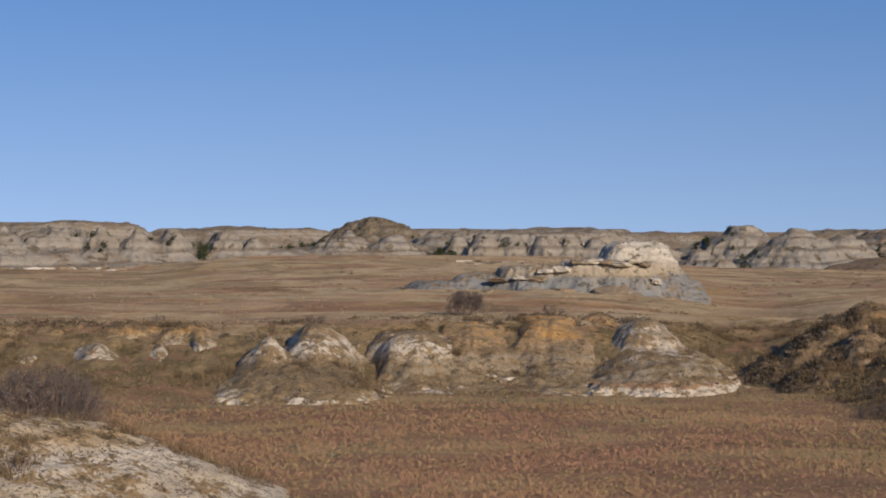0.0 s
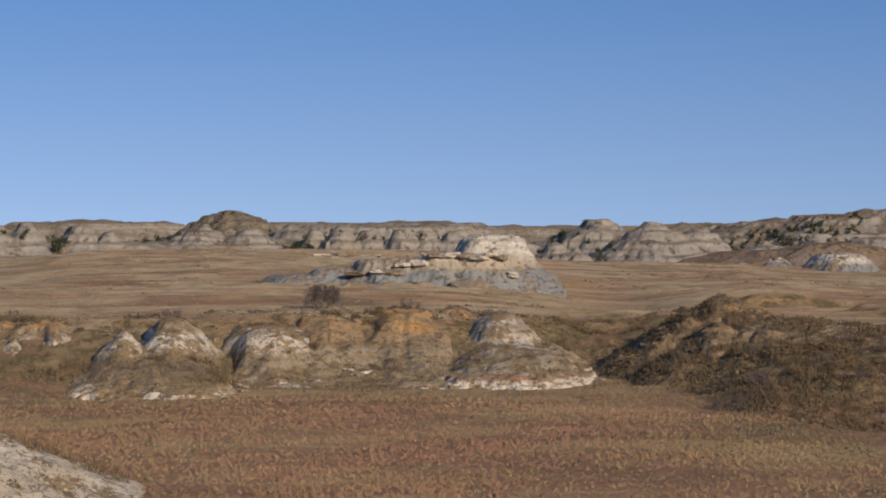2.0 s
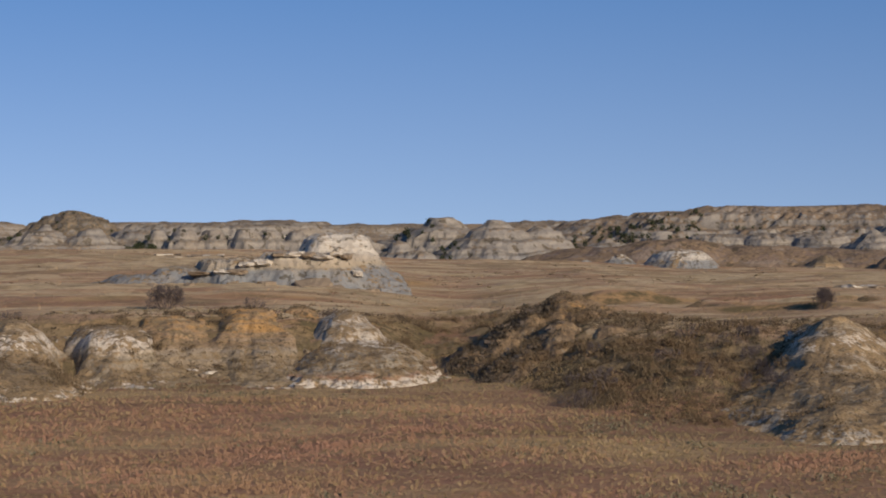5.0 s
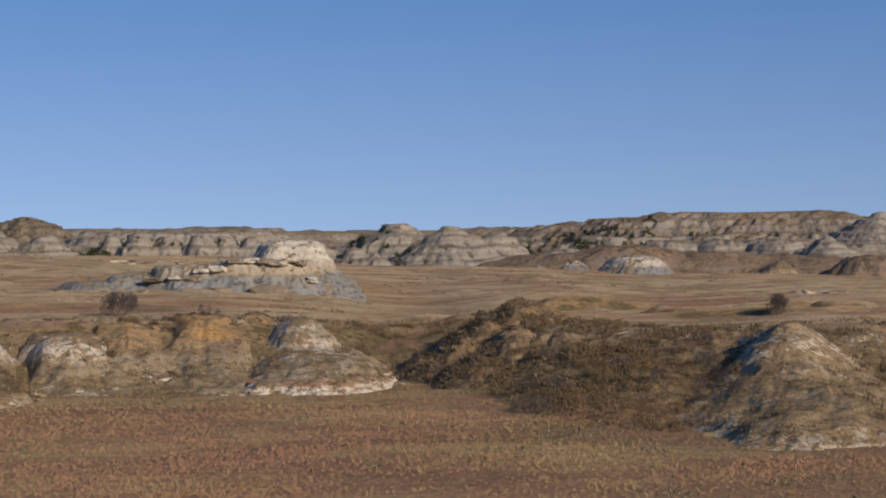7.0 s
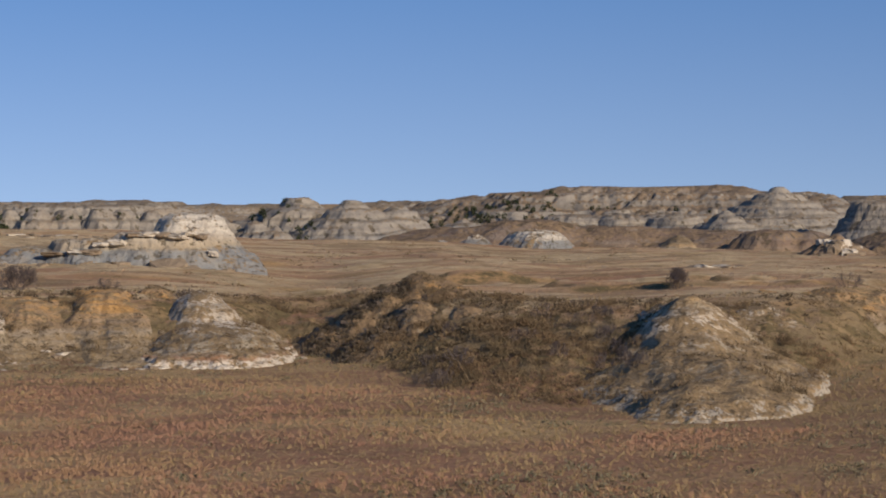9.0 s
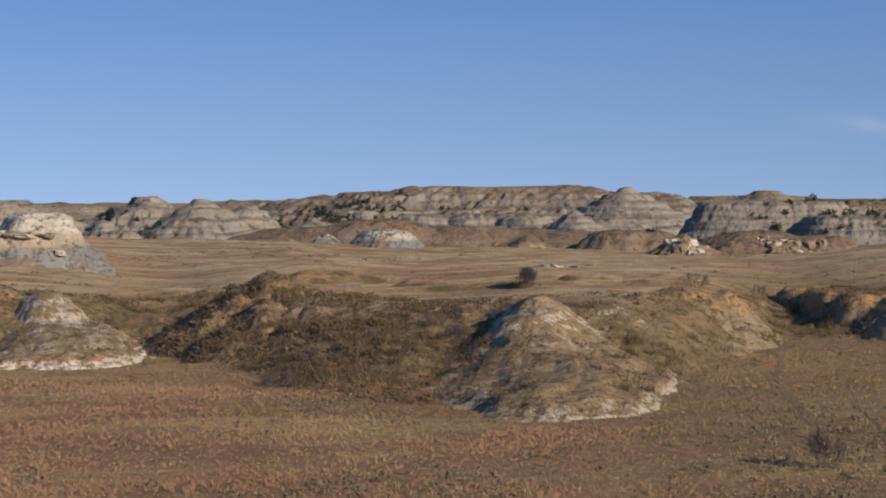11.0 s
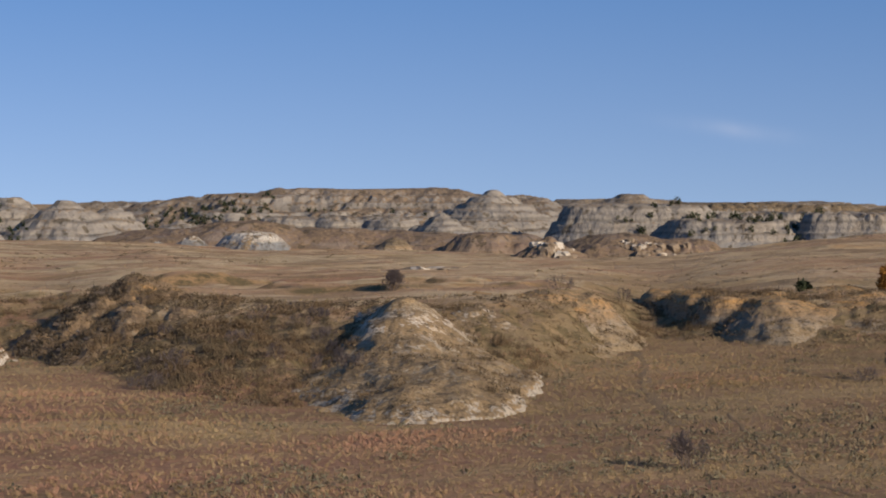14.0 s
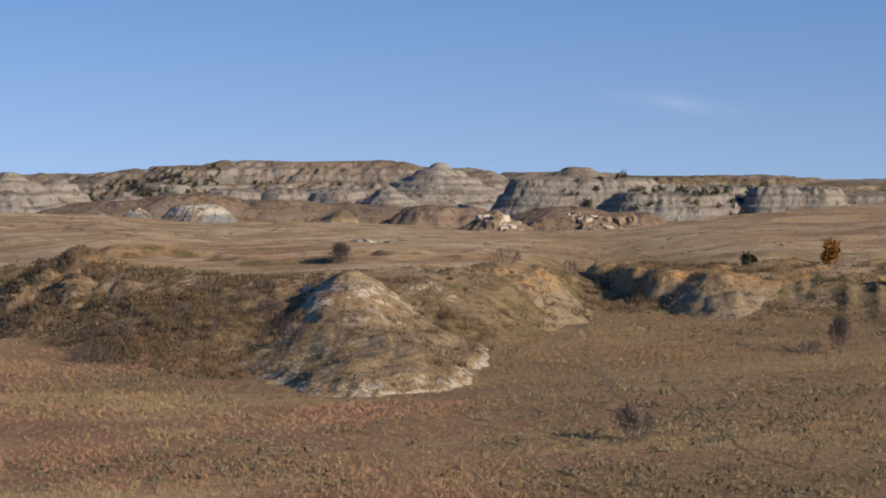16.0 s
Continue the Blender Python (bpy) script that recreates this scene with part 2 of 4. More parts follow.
    bump(nt, bsdf, rough_h, 1.0, grit * 1.3 * size)
    return mat


SOILS = [(0.20, 0.138, 0.074), (0.225, 0.16, 0.086), (0.30, 0.20, 0.10)]


def prairie(name):
    """Autumn grass: red bluestem on the meadow, straw on the flat above, rusty hills."""
    mat, nt, bsdf = tree_of(name)
    geo = nt.nodes.new("ShaderNodeNewGeometry")
    pos = geo.outputs["Position"]
    sep = nt.nodes.new("ShaderNodeSeparateXYZ")
    nt.links.new(pos, sep.inputs[0])
    big = noise_tex(nt, 0.06, 4, 0.6, stretched(nt, pos, 0.7, 1.9, 1), 0.6)
    mid = noise_tex(nt, 0.35, 4, 0.6, pos)
    fine = noise_tex(nt, 2.5, 5, 0.65, pos)
    low = ramp(nt, big, [(0.36, (0.19, 0.12, 0.062)), (0.45, (0.255, 0.132, 0.08)), (0.53, (0.28, 0.163, 0.09)), (0.60, (0.36, 0.24, 0.12))])
    low = mix(nt, span(nt, calc(nt, "ADD", sep.outputs[0], calc(nt, "MULTIPLY", mid, 20.0)), 32, 58, 0, 0.5), low, ramp(nt, mid, [(0.38, (0.155, 0.11, 0.056)), (0.6, (0.25, 0.17, 0.086))]))
    high = ramp(nt, noise_tex(nt, 0.045, 5, 0.62, stretched(nt, pos, 0.6, 1.7, 1), 0.8),
                [(0.35, (0.31, 0.17, 0.095)), (0.43, (0.42, 0.275, 0.155)), (0.53, (0.49, 0.365, 0.21)), (0.62, (0.45, 0.33, 0.18)), (0.69, (0.34, 0.24, 0.125))])
    high = mix(nt, span(nt, sep.outputs[0], 60, 140, 0, 0.65), high, mix(nt, 0.5, high, (0.24, 0.155, 0.085)))
    knot = noise_tex(nt, 0.09, 5, 0.65, stretched(nt, pos, 0.6, 1.0, 1), 0.8)
    high = mix(nt, span(nt, knot, 0.515, 0.575, 0, 0.6), high, (0.20, 0.13, 0.072))
    high = mix(nt, span(nt, knot, 0.45, 0.40, 0, 0.7), high, (0.29, 0.165, 0.10))
    sward = noise_tex(nt, 0.13, 4, 0.6, pos, 0.6)
    high = mix(nt, span(nt, sward, 0.56, 0.62, 0, 0.4), high, (0.20, 0.15, 0.075))
    col = mix(nt, span(nt, sep.outputs[2], 2.2, 3.6), low, high)
    col = mix(nt, span(nt, mid, 0.5, 0.72, 0, 0.5), col, (0.17, 0.115, 0.06))
    col = mix(nt, span(nt, fine, 0.50, 0.68, 0, 0.6), col, mix(nt, 0.5, col, (0.42, 0.30, 0.17)))
    col = mix(nt, span(nt, fine, 0.45, 0.33, 0, 0.5), col, (0.11, 0.073, 0.04))
    nz = nt.nodes.new("ShaderNodeSeparateXYZ")
    nt.links.new(geo.outputs["Normal"], nz.inputs[0])
    steep = calc(nt, "ADD", nz.outputs[2], calc(nt, "MULTIPLY", calc(nt, "SUBTRACT", mid, 0.5), 0.035))
    soil = ramp(nt, calc(nt, "ADD", calc(nt, "MULTIPLY", sep.outputs[2], 0.15), calc(nt, "MULTIPLY", calc(nt, "SUBTRACT", calc(nt, "ADD", mid, big), 1.0), 0.75)),
                [(0.05, SOILS[0]), (0.3, SOILS[1]), (0.46, SOILS[2]), (0.60, (0.345, 0.21, 0.098))])
    soil = mix(nt, span(nt, calc(nt, "ADD", mid, calc(nt, "MULTIPLY", fine, 0.5)), 0.66, 0.84), soil, (0.12, 0.09, 0.045))
    col = mix(nt, span(nt, steep, 0.994, 0.972), col, soil)
    nt.links.new(col, bsdf.inputs["Base Color"])
    bsdf.inputs["Roughness"].default_value = 1.0
    bsdf.inputs["Specular IOR Level"].default_value = 0.05
    bump(nt, bsdf, calc(nt, "ADD", fine, mid), 0.8, 0.25)
    return mat


M_GRASSLAND = prairie("grassland")


# ---- ground: one sheet from the overlook to the horizon ----
def build_ground():
    a = np.concatenate([np.arange(-180, -16, 4.0), np.arange(-16, 37, 0.1), np.arange(37, 180.1, 4.0)])
    a[-1] = 180
    rr = np.concatenate([[0.0], np.arange(1, 62, 2.5), np.arange(62, 178, 0.5), np.arange(178, 345, 1.2), np.geomspace(345, 4700, 70)])
    A, R = np.meshgrid(np.radians(a), rr, indexing="ij")
    X, Y = R * np.sin(A), R * np.cos(A)
    Z = ground_z(X, Y)
    keep = np.ones((X.shape[0] - 1, X.shape[1] - 1), bool)
    ob = link_grid("ground", X, Y, Z, keep[::1], M_GRASSLAND)
    ob.data.flip_normals()
    return tagged(ob, "dry autumn prairie of red and straw-coloured grass", "ground", kind="structure")


build_ground()


# ---- badland forms ----
# height against distance from the middle, both 0 to 1
PROFILES = {
    "cone": ((0, 1), (0.07, 0.975), (0.3, 0.74), (0.65, 0.36), (1, 0)),
    "dome": ((0, 1), (0.18, 0.97), (0.4, 0.80), (0.7, 0.42), (1, 0)),
    "mesa": ((0, 1), (0.48, 0.97), (0.56, 0.88), (0.66, 0.58), (0.74, 0.46), (1, 0)),
    "cliff": ((0, 1), (0.70, 0.98), (0.75, 0.92), (0.81, 0.62), (0.86, 0.54), (0.90, 0.34), (1, 0)),
    "bluff": ((0, 1), (0.22, 0.97), (0.46, 0.80), (0.52, 0.63), (0.64, 0.56), (0.70, 0.38), (0.82, 0.30), (1, 0)),
    "bench": ((0, 1), (0.45, 0.97), (0.60, 0.86), (0.89, 0.42), (0.94, 0.27), (0.985, 0.08), (1, 0)),
    "skirt": ((0, 1), (0.2, 0.95), (0.55, 0.70), (0.88, 0.36), (0.94, 0.25), (0.985, 0.08), (1, 0)),
    "apron": ((0, 1), (0.25, 0.96), (0.55, 0.62), (0.85, 0.17), (1, 0)),
    "lens": ((0, 1), (0.3, 0.92), (0.6, 0.64), (0.85, 0.22), (1, 0)),
    "table": ((0, 1), (0.45, 0.96), (0.6, 0.84), (1, 0)),
}


PART_NAMES = {"cone": "slope", "dome": "crown", "mesa": "terrace", "cliff": "cliff", "bluff": "bluff", "skirt": "skirt", "bench": "skirt", "apron": "apron", "lens": "back", "table": "top"}


def landform(name, label, category, forms, material, res, group="", seed=0, gully=0.28, count=2.2, bench=0.07, layer=0.7, rough=0.035, warp=0.22, grain=0.035, fray=0.0):
    """A hill of clay. forms: bearing, distance, height of the top, half width, half depth, foot height, shape: a profile, ending in _sq for a squarish plan."""
    F = []
    for az, r, zt, ra, rb, zf, power in forms:
        x, y = spot(az, r)
        F.append((x, y, math.sin(radians(az)), math.cos(radians(az)), zt, ra, rb, zf, power))
    big = max(max(f[5], f[6]) for f in F)

    def height(X, Y, owner=None):
        X, Y = np.asarray(X, float), np.asarray(Y, float)
        best = np.full(X.shape, -99.0)
        out = np.full(X.shape, -60.0)
        for k, (cx, cy, s, c, zt, ra, rb, zf, power) in enumerate(F):
            dx, dy = X - cx, Y - cy
            u, v = (dx * c - dy * s), (dx * s + dy * c)
            near = (np.abs(u) < 1.5 * ra) & (np.abs(v) < 1.5 * rb)
            if not near.any():
                continue
            u, v = u[near], v[near]
            w = fbm(u / ra * 1.6 + 7 * k, v / rb * 1.6, 4, seed + 40 + k)
            w2 = fbm(u / ra * 1.6 + 51 * k, v / rb * 1.6 + 9, 4, seed + 140 + k)
            uu, vv = u / ra + warp * w, v / rb + warp * w2
            if fray:
                rim = fray * np.clip((np.hypot(uu, vv) - 0.72) / 0.2, 0.1, 1)
                uu = uu + rim * fbm(X[near] / 1.1, Y[near] / 1.1, 3, seed + 23)
                vv = vv + 0.6 * rim * fbm(X[near] / 0.9, Y[near] / 0.9, 3, seed + 29)
            d = (uu ** 4 + vv ** 4) ** 0.25 if power.endswith("_sq") else np.hypot(uu, vv)
            ct, st = u / ra / (d + 1e-3), v / rb / (d + 1e-3)
            g = billow(ct * count + 3 * k + 0.5 * w, st * count + d * 0.5, 3, seed + 60 + k)
            rill = billow(ct * count * 4 + 3 * k + w, st * count * 4 + d * 0.4, 2, seed + 70 + k)
            dc = np.clip(d, 0, 1)
            table = np.array(PROFILES[power.replace("_sq", "")])
            f = np.interp(dc, table[:, 0], table[:, 1])
            face = np.clip(dc * 2.2, 0, 1) * np.clip((1 - dc) * 4, 0, 1)
            f = f - gully * face * (0.7 * g + 0.3 * rill)
            f = np.where(d < 1, f, (1 - d) * 0.9)
            z = zf + (zt - zf) * f
            o = out[near]
            if owner is not None:
                plain = (np.abs(u / ra) ** 4 + np.abs(v / rb) ** 4) ** 0.25 if power.endswith("_sq") else np.hypot(u / ra, v / rb)
                plain = zf + (zt - zf) * np.where(plain < 1, np.interp(plain, table[:, 0], table[:, 1]), 1 - plain)
                owner[near] = np.where(plain > best[near], k, owner[near])
                best[near] = np.maximum(plain, best[near])
            # soft union of neighbouring forms
            kk = 0.10 * (zt - zf)
            hh = np.clip(0.5 + 0.5 * (z - o) / kk, 0, 1)
            out[near] = np.where(o < -50, z, o * (1 - hh) + z * hh + kk * hh * (1 - hh))
        s0 = big / 10
        out = out + rough * s0 * 4 * fbm(X / (1.4 * s0), Y / (1.4 * s0), 4, seed + 90) + grain * ridged(X / (0.55 * s0), Y / (0.55 * s0), 2, seed + 93)
        ph = out / layer + 0.6 * fbm(X / (6 * s0), Y / (6 * s0), 2, seed + 95)
        out = out + bench * layer * np.sin(2 * math.pi * ph) / 2
        return out

    ext = [(1.35 * math.hypot(f[5] * f[3], f[6] * f[2]), 1.35 * math.hypot(f[5] * f[2], f[6] * f[3])) for f in F]
    xs0, xs1 = min(f[0] - e[0] for f, e in zip(F, ext)), max(f[0] + e[0] for f, e in zip(F, ext))
    ys0, ys1 = min(f[1] - e[1] for f, e in zip(F, ext)), max(f[1] + e[1] for f, e in zip(F, ext))
    X, Y = np.meshgrid(np.arange(xs0, xs1, res), np.arange(ys0, ys1, res), indexing="ij")
    own = np.zeros(X.shape, int)
    Z = height(X, Y, own)
    G = ground_z(X, Y)
    Z = np.maximum(Z, G - 1.2)
    above = Z > G - 0.5
    keep = above[:-1, :-1] | above[1:, :-1] | above[1:, 1:] | above[:-1, 1:]
    cx, cy = float(np.mean([f[0] for f in F])), float(np.mean([f[1] for f in F]))
    ob = new(name)
    ob.location = (cx, cy, float(np.min(G)))
    tagged(ob, label, category, group)
    for k, form in enumerate(forms):
        pick = keep & (own[:-1, :-1] == k)
        if pick.any():
            link_grid(PART_NAMES[form[6].replace("_sq", "")], X - cx, Y - cy, Z - ob.location.z, pick, material, ob)
    if r < 400:
        SURFACES.append(height)
    HEIGHTS[seed] = height
    return ob


SKIRT = (0.22, 0.165, 0.098)
FARPALE = (0.36, 0.31, 0.24)
M_PALE = badlands("pale clay", -0.3, 5.2, [(0.0, WHITE), (0.15, WHITE), (0.19, PALE), (0.23, SKIRT), (0.42, SKIRT), (0.47, PALE), (0.56, WHITE), (0.66, WHITE), (0.72, PALE), (0.80, TAN), (0.90, (0.37, 0.23, 0.10))], green=0.56, grit=0.07)
M_CONE = badlands("white-capped clay", -0.3, 5.2, [(0.02, WHITE), (0.16, WHITE), (0.20, RUST), (0.25, (0.33, 0.27, 0.185)), (0.40, (0.27, 0.215, 0.14)), (0.46, WHITE), (0.62, PALE), (0.70, GREY), (0.74, WHITE), (0.86, WHITE), (0.94, TAN)], green=0.46, grit=0.06)
M_BIG = badlands("tan and grey clay", -0.3, 5.4, [(0.0, (0.36, 0.305, 0.23)), (0.14, (0.33, 0.28, 0.21)), (0.22, (0.29, 0.20, 0.10)), (0.36, (0.29, 0.225, 0.14)), (0.50, (0.35, 0.28, 0.185)), (0.60, PALE), (0.68, WHITE), (0.76, PALE), (0.86, (0.35, 0.25, 0.13)), (1.0, ORANGE)], green=0.56, grit=0.09, patchy=0.3)
M_BANK = badlands("ochre bank", -0.3, 4.6, [(0.0, PALE), (0.12, (0.25, 0.18, 0.10)), (0.40, (0.28, 0.20, 0.112)), (0.45, (0.265, 0.20, 0.125)), (0.49, (0.275, 0.205, 0.13)), (0.53, (0.26, 0.175, 0.095)), (0.66, (0.33, 0.20, 0.09)), (0.74, ORANGE), (1.0, ORANGE)], green=0.34, plants=(0.18, 0.125, 0.062), grit=0.08)
M_DARKB = badlands("overgrown bank", -0.3, 5.4, [(0.0, GREY), (0.2, (0.2, 0.15, 0.1)), (0.6, TAN), (0.74, ORANGE), (1.0, ORANGE)], green=0.66, plants=(0.17, 0.11, 0.06))
M_KNOLL = badlands("pale sandy clay", -0.3, 5.2, [(0.0, WHITE), (0.3, PALE), (0.45, WHITE), (0.56, (0.37, 0.25, 0.125)), (0.68, PALE), (0.78, (0.36, 0.24, 0.12)), (0.9, OLIVE)], green=0.32, patchy=0.25)
M_ROCKR = badlands("sandstone over grey clay", 4.0, 10.0, [(0.0, BLUE), (0.08, BLUE), (0.36, BLUE), (0.43, (0.32, 0.255, 0.17)), (0.55, (0.38, 0.315, 0.23)), (0.68, (0.50, 0.43, 0.33)), (1.0, (0.50, 0.44, 0.35))], green=0.30, crumb=0.35, patchy=0.3)
# distance haze is put into these clay tones: greyed, low in contrast
FARPALE, FARGREY, FARBLUE, FARLINE = (0.29, 0.25, 0.195), (0.215, 0.187, 0.152), (0.225, 0.207, 0.18), (0.165, 0.142, 0.112)
STRATA = [(0.0, FARGREY), (0.36, FARBLUE), (0.42, FARPALE), (0.47, FARBLUE), (0.50, FARLINE), (0.53, FARPALE), (0.58, FARGREY), (0.63, FARPALE), (0.67, FARLINE), (0.71, FARPALE), (0.76, FARGREY), (0.82, FARPALE), (0.86, FARLINE), (0.91, FARPALE)]
# plants of the next two are greyed for haze as well
M_FAR = badlands("far layered clay", -12, 14, STRATA, green=0.42, plants=(0.165, 0.14, 0.11), size=5, wobble=0.035, level=0.5, crumb=0.35)
M_FARD = badlands("far grassy ridge", -14, 18, STRATA, green=0.64, plants=(0.145, 0.125, 0.10), size=6, wobble=0.04, level=0.5, crumb=0.35)
M_FARVEG = badlands("far overgrown bluff", -14, 18, STRATA, green=0.80, plants=(0.10, 0.08, 0.052), size=6, wobble=0.04, level=0.4, crumb=0.35)
M_RIDGE = badlands("far grassy ridge with bare bands", -14, 19, STRATA[:9] + [(0.76, FARGREY), (0.88, FARPALE), (0.95, (0.21, 0.155, 0.11)), (1.0, (0.19, 0.135, 0.095))], green=0.56, plants=(0.15, 0.115, 0.085), size=6, wobble=0.04, level=0.46, crumb=0.35)
M_WHITEB = badlands("white clay butte", 3.5, 7.4, [(0.0, BLUE), (0.38, BLUE), (0.46, (0.48, 0.42, 0.33)), (0.75, (0.50, 0.44, 0.35)), (0.9, TAN), (1.0, PALE)], green=0.3, size=2)
M_RUST = badlands("rusty grass hill", 0, 12, [(0.0, DRY), (0.4, (0.165, 0.112, 0.08)), (1.0, (0.16, 0.11, 0.08))], green=0.5, plants=(0.13, 0.09, 0.062), size=3, crumb=0.3)
M_BANKP = badlands("pale-spotted bank", -0.3, 5.2, [(0.0, PALE), (0.12, SKIRT), (0.35, TAN), (0.5, WHITE), (0.6, PALE), (0.70, TAN), (0.76, ORANGE), (1.0, ORANGE)], green=0.46)
M_FARDARK = badlands("dark far butte", -6, 18, [(0.0, GREY), (0.7, (0.17, 0.145, 0.115)), (1.0, (0.125, 0.11, 0.09))], green=0.75, plants=(0.095, 0.085, 0.065), size=5)

# ---- mounds of the near bank ----
NEAR = "mounds of the near bank"
landform("clay_mound", "pale banded clay mound with two blunt tops above red grass", "clay mound",
         [(-4.0, 150, 2.1, 6.8, 20.0, -0.6, "bench_sq"), (-4.75, 148, 3.65, 3.9, 10, 0.4, "cone"), (-3.4, 152, 4.5, 4.7, 12, 0.3, "dome"), (-2.2, 158, 3.0, 7.0, 15, 0.0, "apron")],
         M_PALE, 0.12, NEAR, 1, gully=0.10, warp=0.13, fray=0.10)
landform("clay_mound", "grey-tan clay mound with a whitish crown and shrubs", "clay mound",
         [(-0.5, 157, 2.2, 9.0, 20, -0.6, "apron"), (-0.85, 155, 3.8, 4.8, 11, 0.5, "table"), (1.4, 158, 2.2, 7.0, 16, -0.5, "apron")],
         M_PALE, 0.13, NEAR, 2, gully=0.10, warp=0.14, fray=0.10)
landform("clay_mound", "white-capped clay cone with a white ledge at its foot", "clay mound",
         [(5.75, 157, 2.3, 6.0, 18, -0.6, "bench_sq"), (5.4, 160, 4.5, 5.0, 13, 0.2, "dome"), (5.6, 166, 3.4, 8.0, 12, 0.0, "apron")],
         M_CONE, 0.13, NEAR, 3, gully=0.07, warp=0.10, fray=0.09)
landform("clay_bank", "shrubby dark spur with ochre knobs on the bank", "clay bank",
         [(8.8, 155, 2.1, 4.2, 10, -0.4, "cone"), (9.7, 159, 3.4, 5.2, 12, -0.2, "cone"), (10.6, 163, 4.5, 6.2, 14, 0.2, "cone"), (11.5, 167, 5.3, 7.5, 15, 0.6, "dome"),
          (9.7, 148, 1.5, 3.8, 10, -0.4, "cone"), (10.4, 151, 2.5, 4.6, 12, -0.2, "cone"), (11.3, 156, 3.75, 4.8, 13, 0.2, "dome"), (12.6, 153, 3.7, 4.4, 12, 0.2, "dome"),
          (13.8, 160, 4.1, 8, 16, 0.4, "dome"), (15.6, 156, 3.8, 8, 18, 0.2, "dome")],
         M_DARKB, 0.14, NEAR, 4, gully=0.12, warp=0.18, fray=0.08)
landform("clay_mound", "large rounded tan and grey clay mound with a frayed foot", "clay mound",
         [(18.85, 134, 2.6, 8.2, 28.5, -0.6, "skirt"), (18.45, 138, 4.8, 9.0, 29, -0.2, "cone"), (18.3, 143, 4.5, 5.0, 13, 1.0, "dome"), (20.0, 150, 3.7, 9.0, 22, -0.2, "apron")],
         M_BIG, 0.12, NEAR, 5, gully=0.06, count=1.6, warp=0.14, bench=0.08, rough=0.05, fray=0.06)
landform("clay_bank", "grassy bank with an orange clay brow", "clay bank",
         [(20.6, 162, 4.25, 9.0, 22, 0.0, "dome"), (22.3, 165, 4.3, 9.0, 24, 0.0, "dome"), (23.4, 168, 4.0, 5.5, 20, 0.0, "dome")],
         M_BANK, 0.16, NEAR, 6, gully=0.14, warp=0.14, count=4.5, fray=0.08)
landform("clay_bank", "ochre bank with a dark cleft and pale ledge", "clay bank",
         [(28.7, 171, 3.9, 8.0, 19, -0.6, "apron"), (27.4, 173, 3.9, 4.8, 10, -0.6, "table"), (26.5, 179, 3.85, 4.6, 10, -0.6, "table"), (25.8, 185, 3.75, 4.4, 10, -0.6, "table"), (30.2, 178, 4.15, 17, 27, -0.6, "dome"), (33.6, 179, 4.35, 17, 27, -0.6, "dome")],
         M_BANK, 0.15, NEAR, 7, gully=0.05, warp=0.12, fray=0.08)
landform("clay_bank", "low broken clay bank with pale bare spots", "clay bank",
         [(-10.0, 161, 4.25, 9, 19, 0.0, "apron"), (-8.4, 160, 4.2, 8, 18, 0.0, "apron"), (-7.0, 159, 4.25, 7, 18, 0.0, "apron"), (-12.0, 161, 4.4, 9, 19, 0.0, "apron"), (-7.6, 151, 3.0, 3.2, 10, -0.2, "cone"), (-9.3, 152, 3.3, 3.6, 9, 0.2, "dome"), (-6.5, 154, 3.9, 2.6, 9, 0.4, "dome"), (-11.2, 152, 2.8, 3.4, 8, 0.4, "dome")],
         M_BANKP, 0.16, NEAR, 8, gully=0.16, warp=0.22, fray=0.10)
landform("clay_bank", "low ochre clay knobs on the brow between two mounds", "clay bank",
         [(0.85, 163, 4.15, 9.5, 20, 0.2, "apron"), (3.0, 163, 4.6, 9.5, 21, 0.2, "apron"), (4.3, 165, 4.8, 4.5, 11, 1.2, "dome")],
         M_BANK, 0.13, NEAR, 10, gully=0.12, warp=0.2, fray=0.08)
landform("clay_knoll", "bare pale clay knoll with ochre crest in front of a shrub", "clay mound",
         [(-13.5, 88, 3.9, 15, 14, -0.4, "dome")], M_KNOLL, 0.12, "", 9, gully=0.10, warp=0.1)

# ---- outcrops on the flat ----
landform("sandstone_outcrop", "white sandstone cap over blue-grey clay on the flat", "rock outcrop",
         [(4.45, 229, 8.0, 7.0, 10.5, 4.0, "cliff_sq"), (3.0, 229, 7.35, 8, 10, 3.9, "cliff_sq"), (1.5, 229, 6.5, 8, 9.5, 3.9, "mesa_sq"), (0.2, 228, 5.7, 7.5, 9, 3.9, "mesa"), (-0.8, 228, 5.0, 6, 7, 3.9, "dome"), (5.2, 232, 10.05, 5.2, 7.5, 6.2, "table_sq"), (5.85, 230, 7.9, 2.2, 7, 4.4, "dome")],
         M_ROCKR, 0.16, "", 20, fray=0.06, gully=0.08, count=5, warp=0.10, grain=0.12)
landform("clay_butte", "small white-topped clay butte at the edge of the flat", "clay butte",
         [(14.45, 333, 6.75, 7.4, 9, 3.0, "table")], M_WHITEB, 0.25, "", 21, gully=0.10, warp=0.10, grain=0.15)
landform("clay_butte", "low pale clay bank at the edge of the flat", "clay butte",
         [(12.8, 338, 5.9, 6.5, 7, 2.8, "cone"), (11.9, 340, 5.0, 5, 6, 2.8, "cone")], M_WHITEB, 0.25, "", 22, gully=0.2, warp=0.25, grain=0.15)
landform("clay_butte", "small tan clay mound at the edge of the flat", "clay butte",
         [(18.3, 345, 5.6, 4.4, 7, 2.8, "dome")], M_KNOLL, 0.25, "", 23, gully=0.10, warp=0.12)


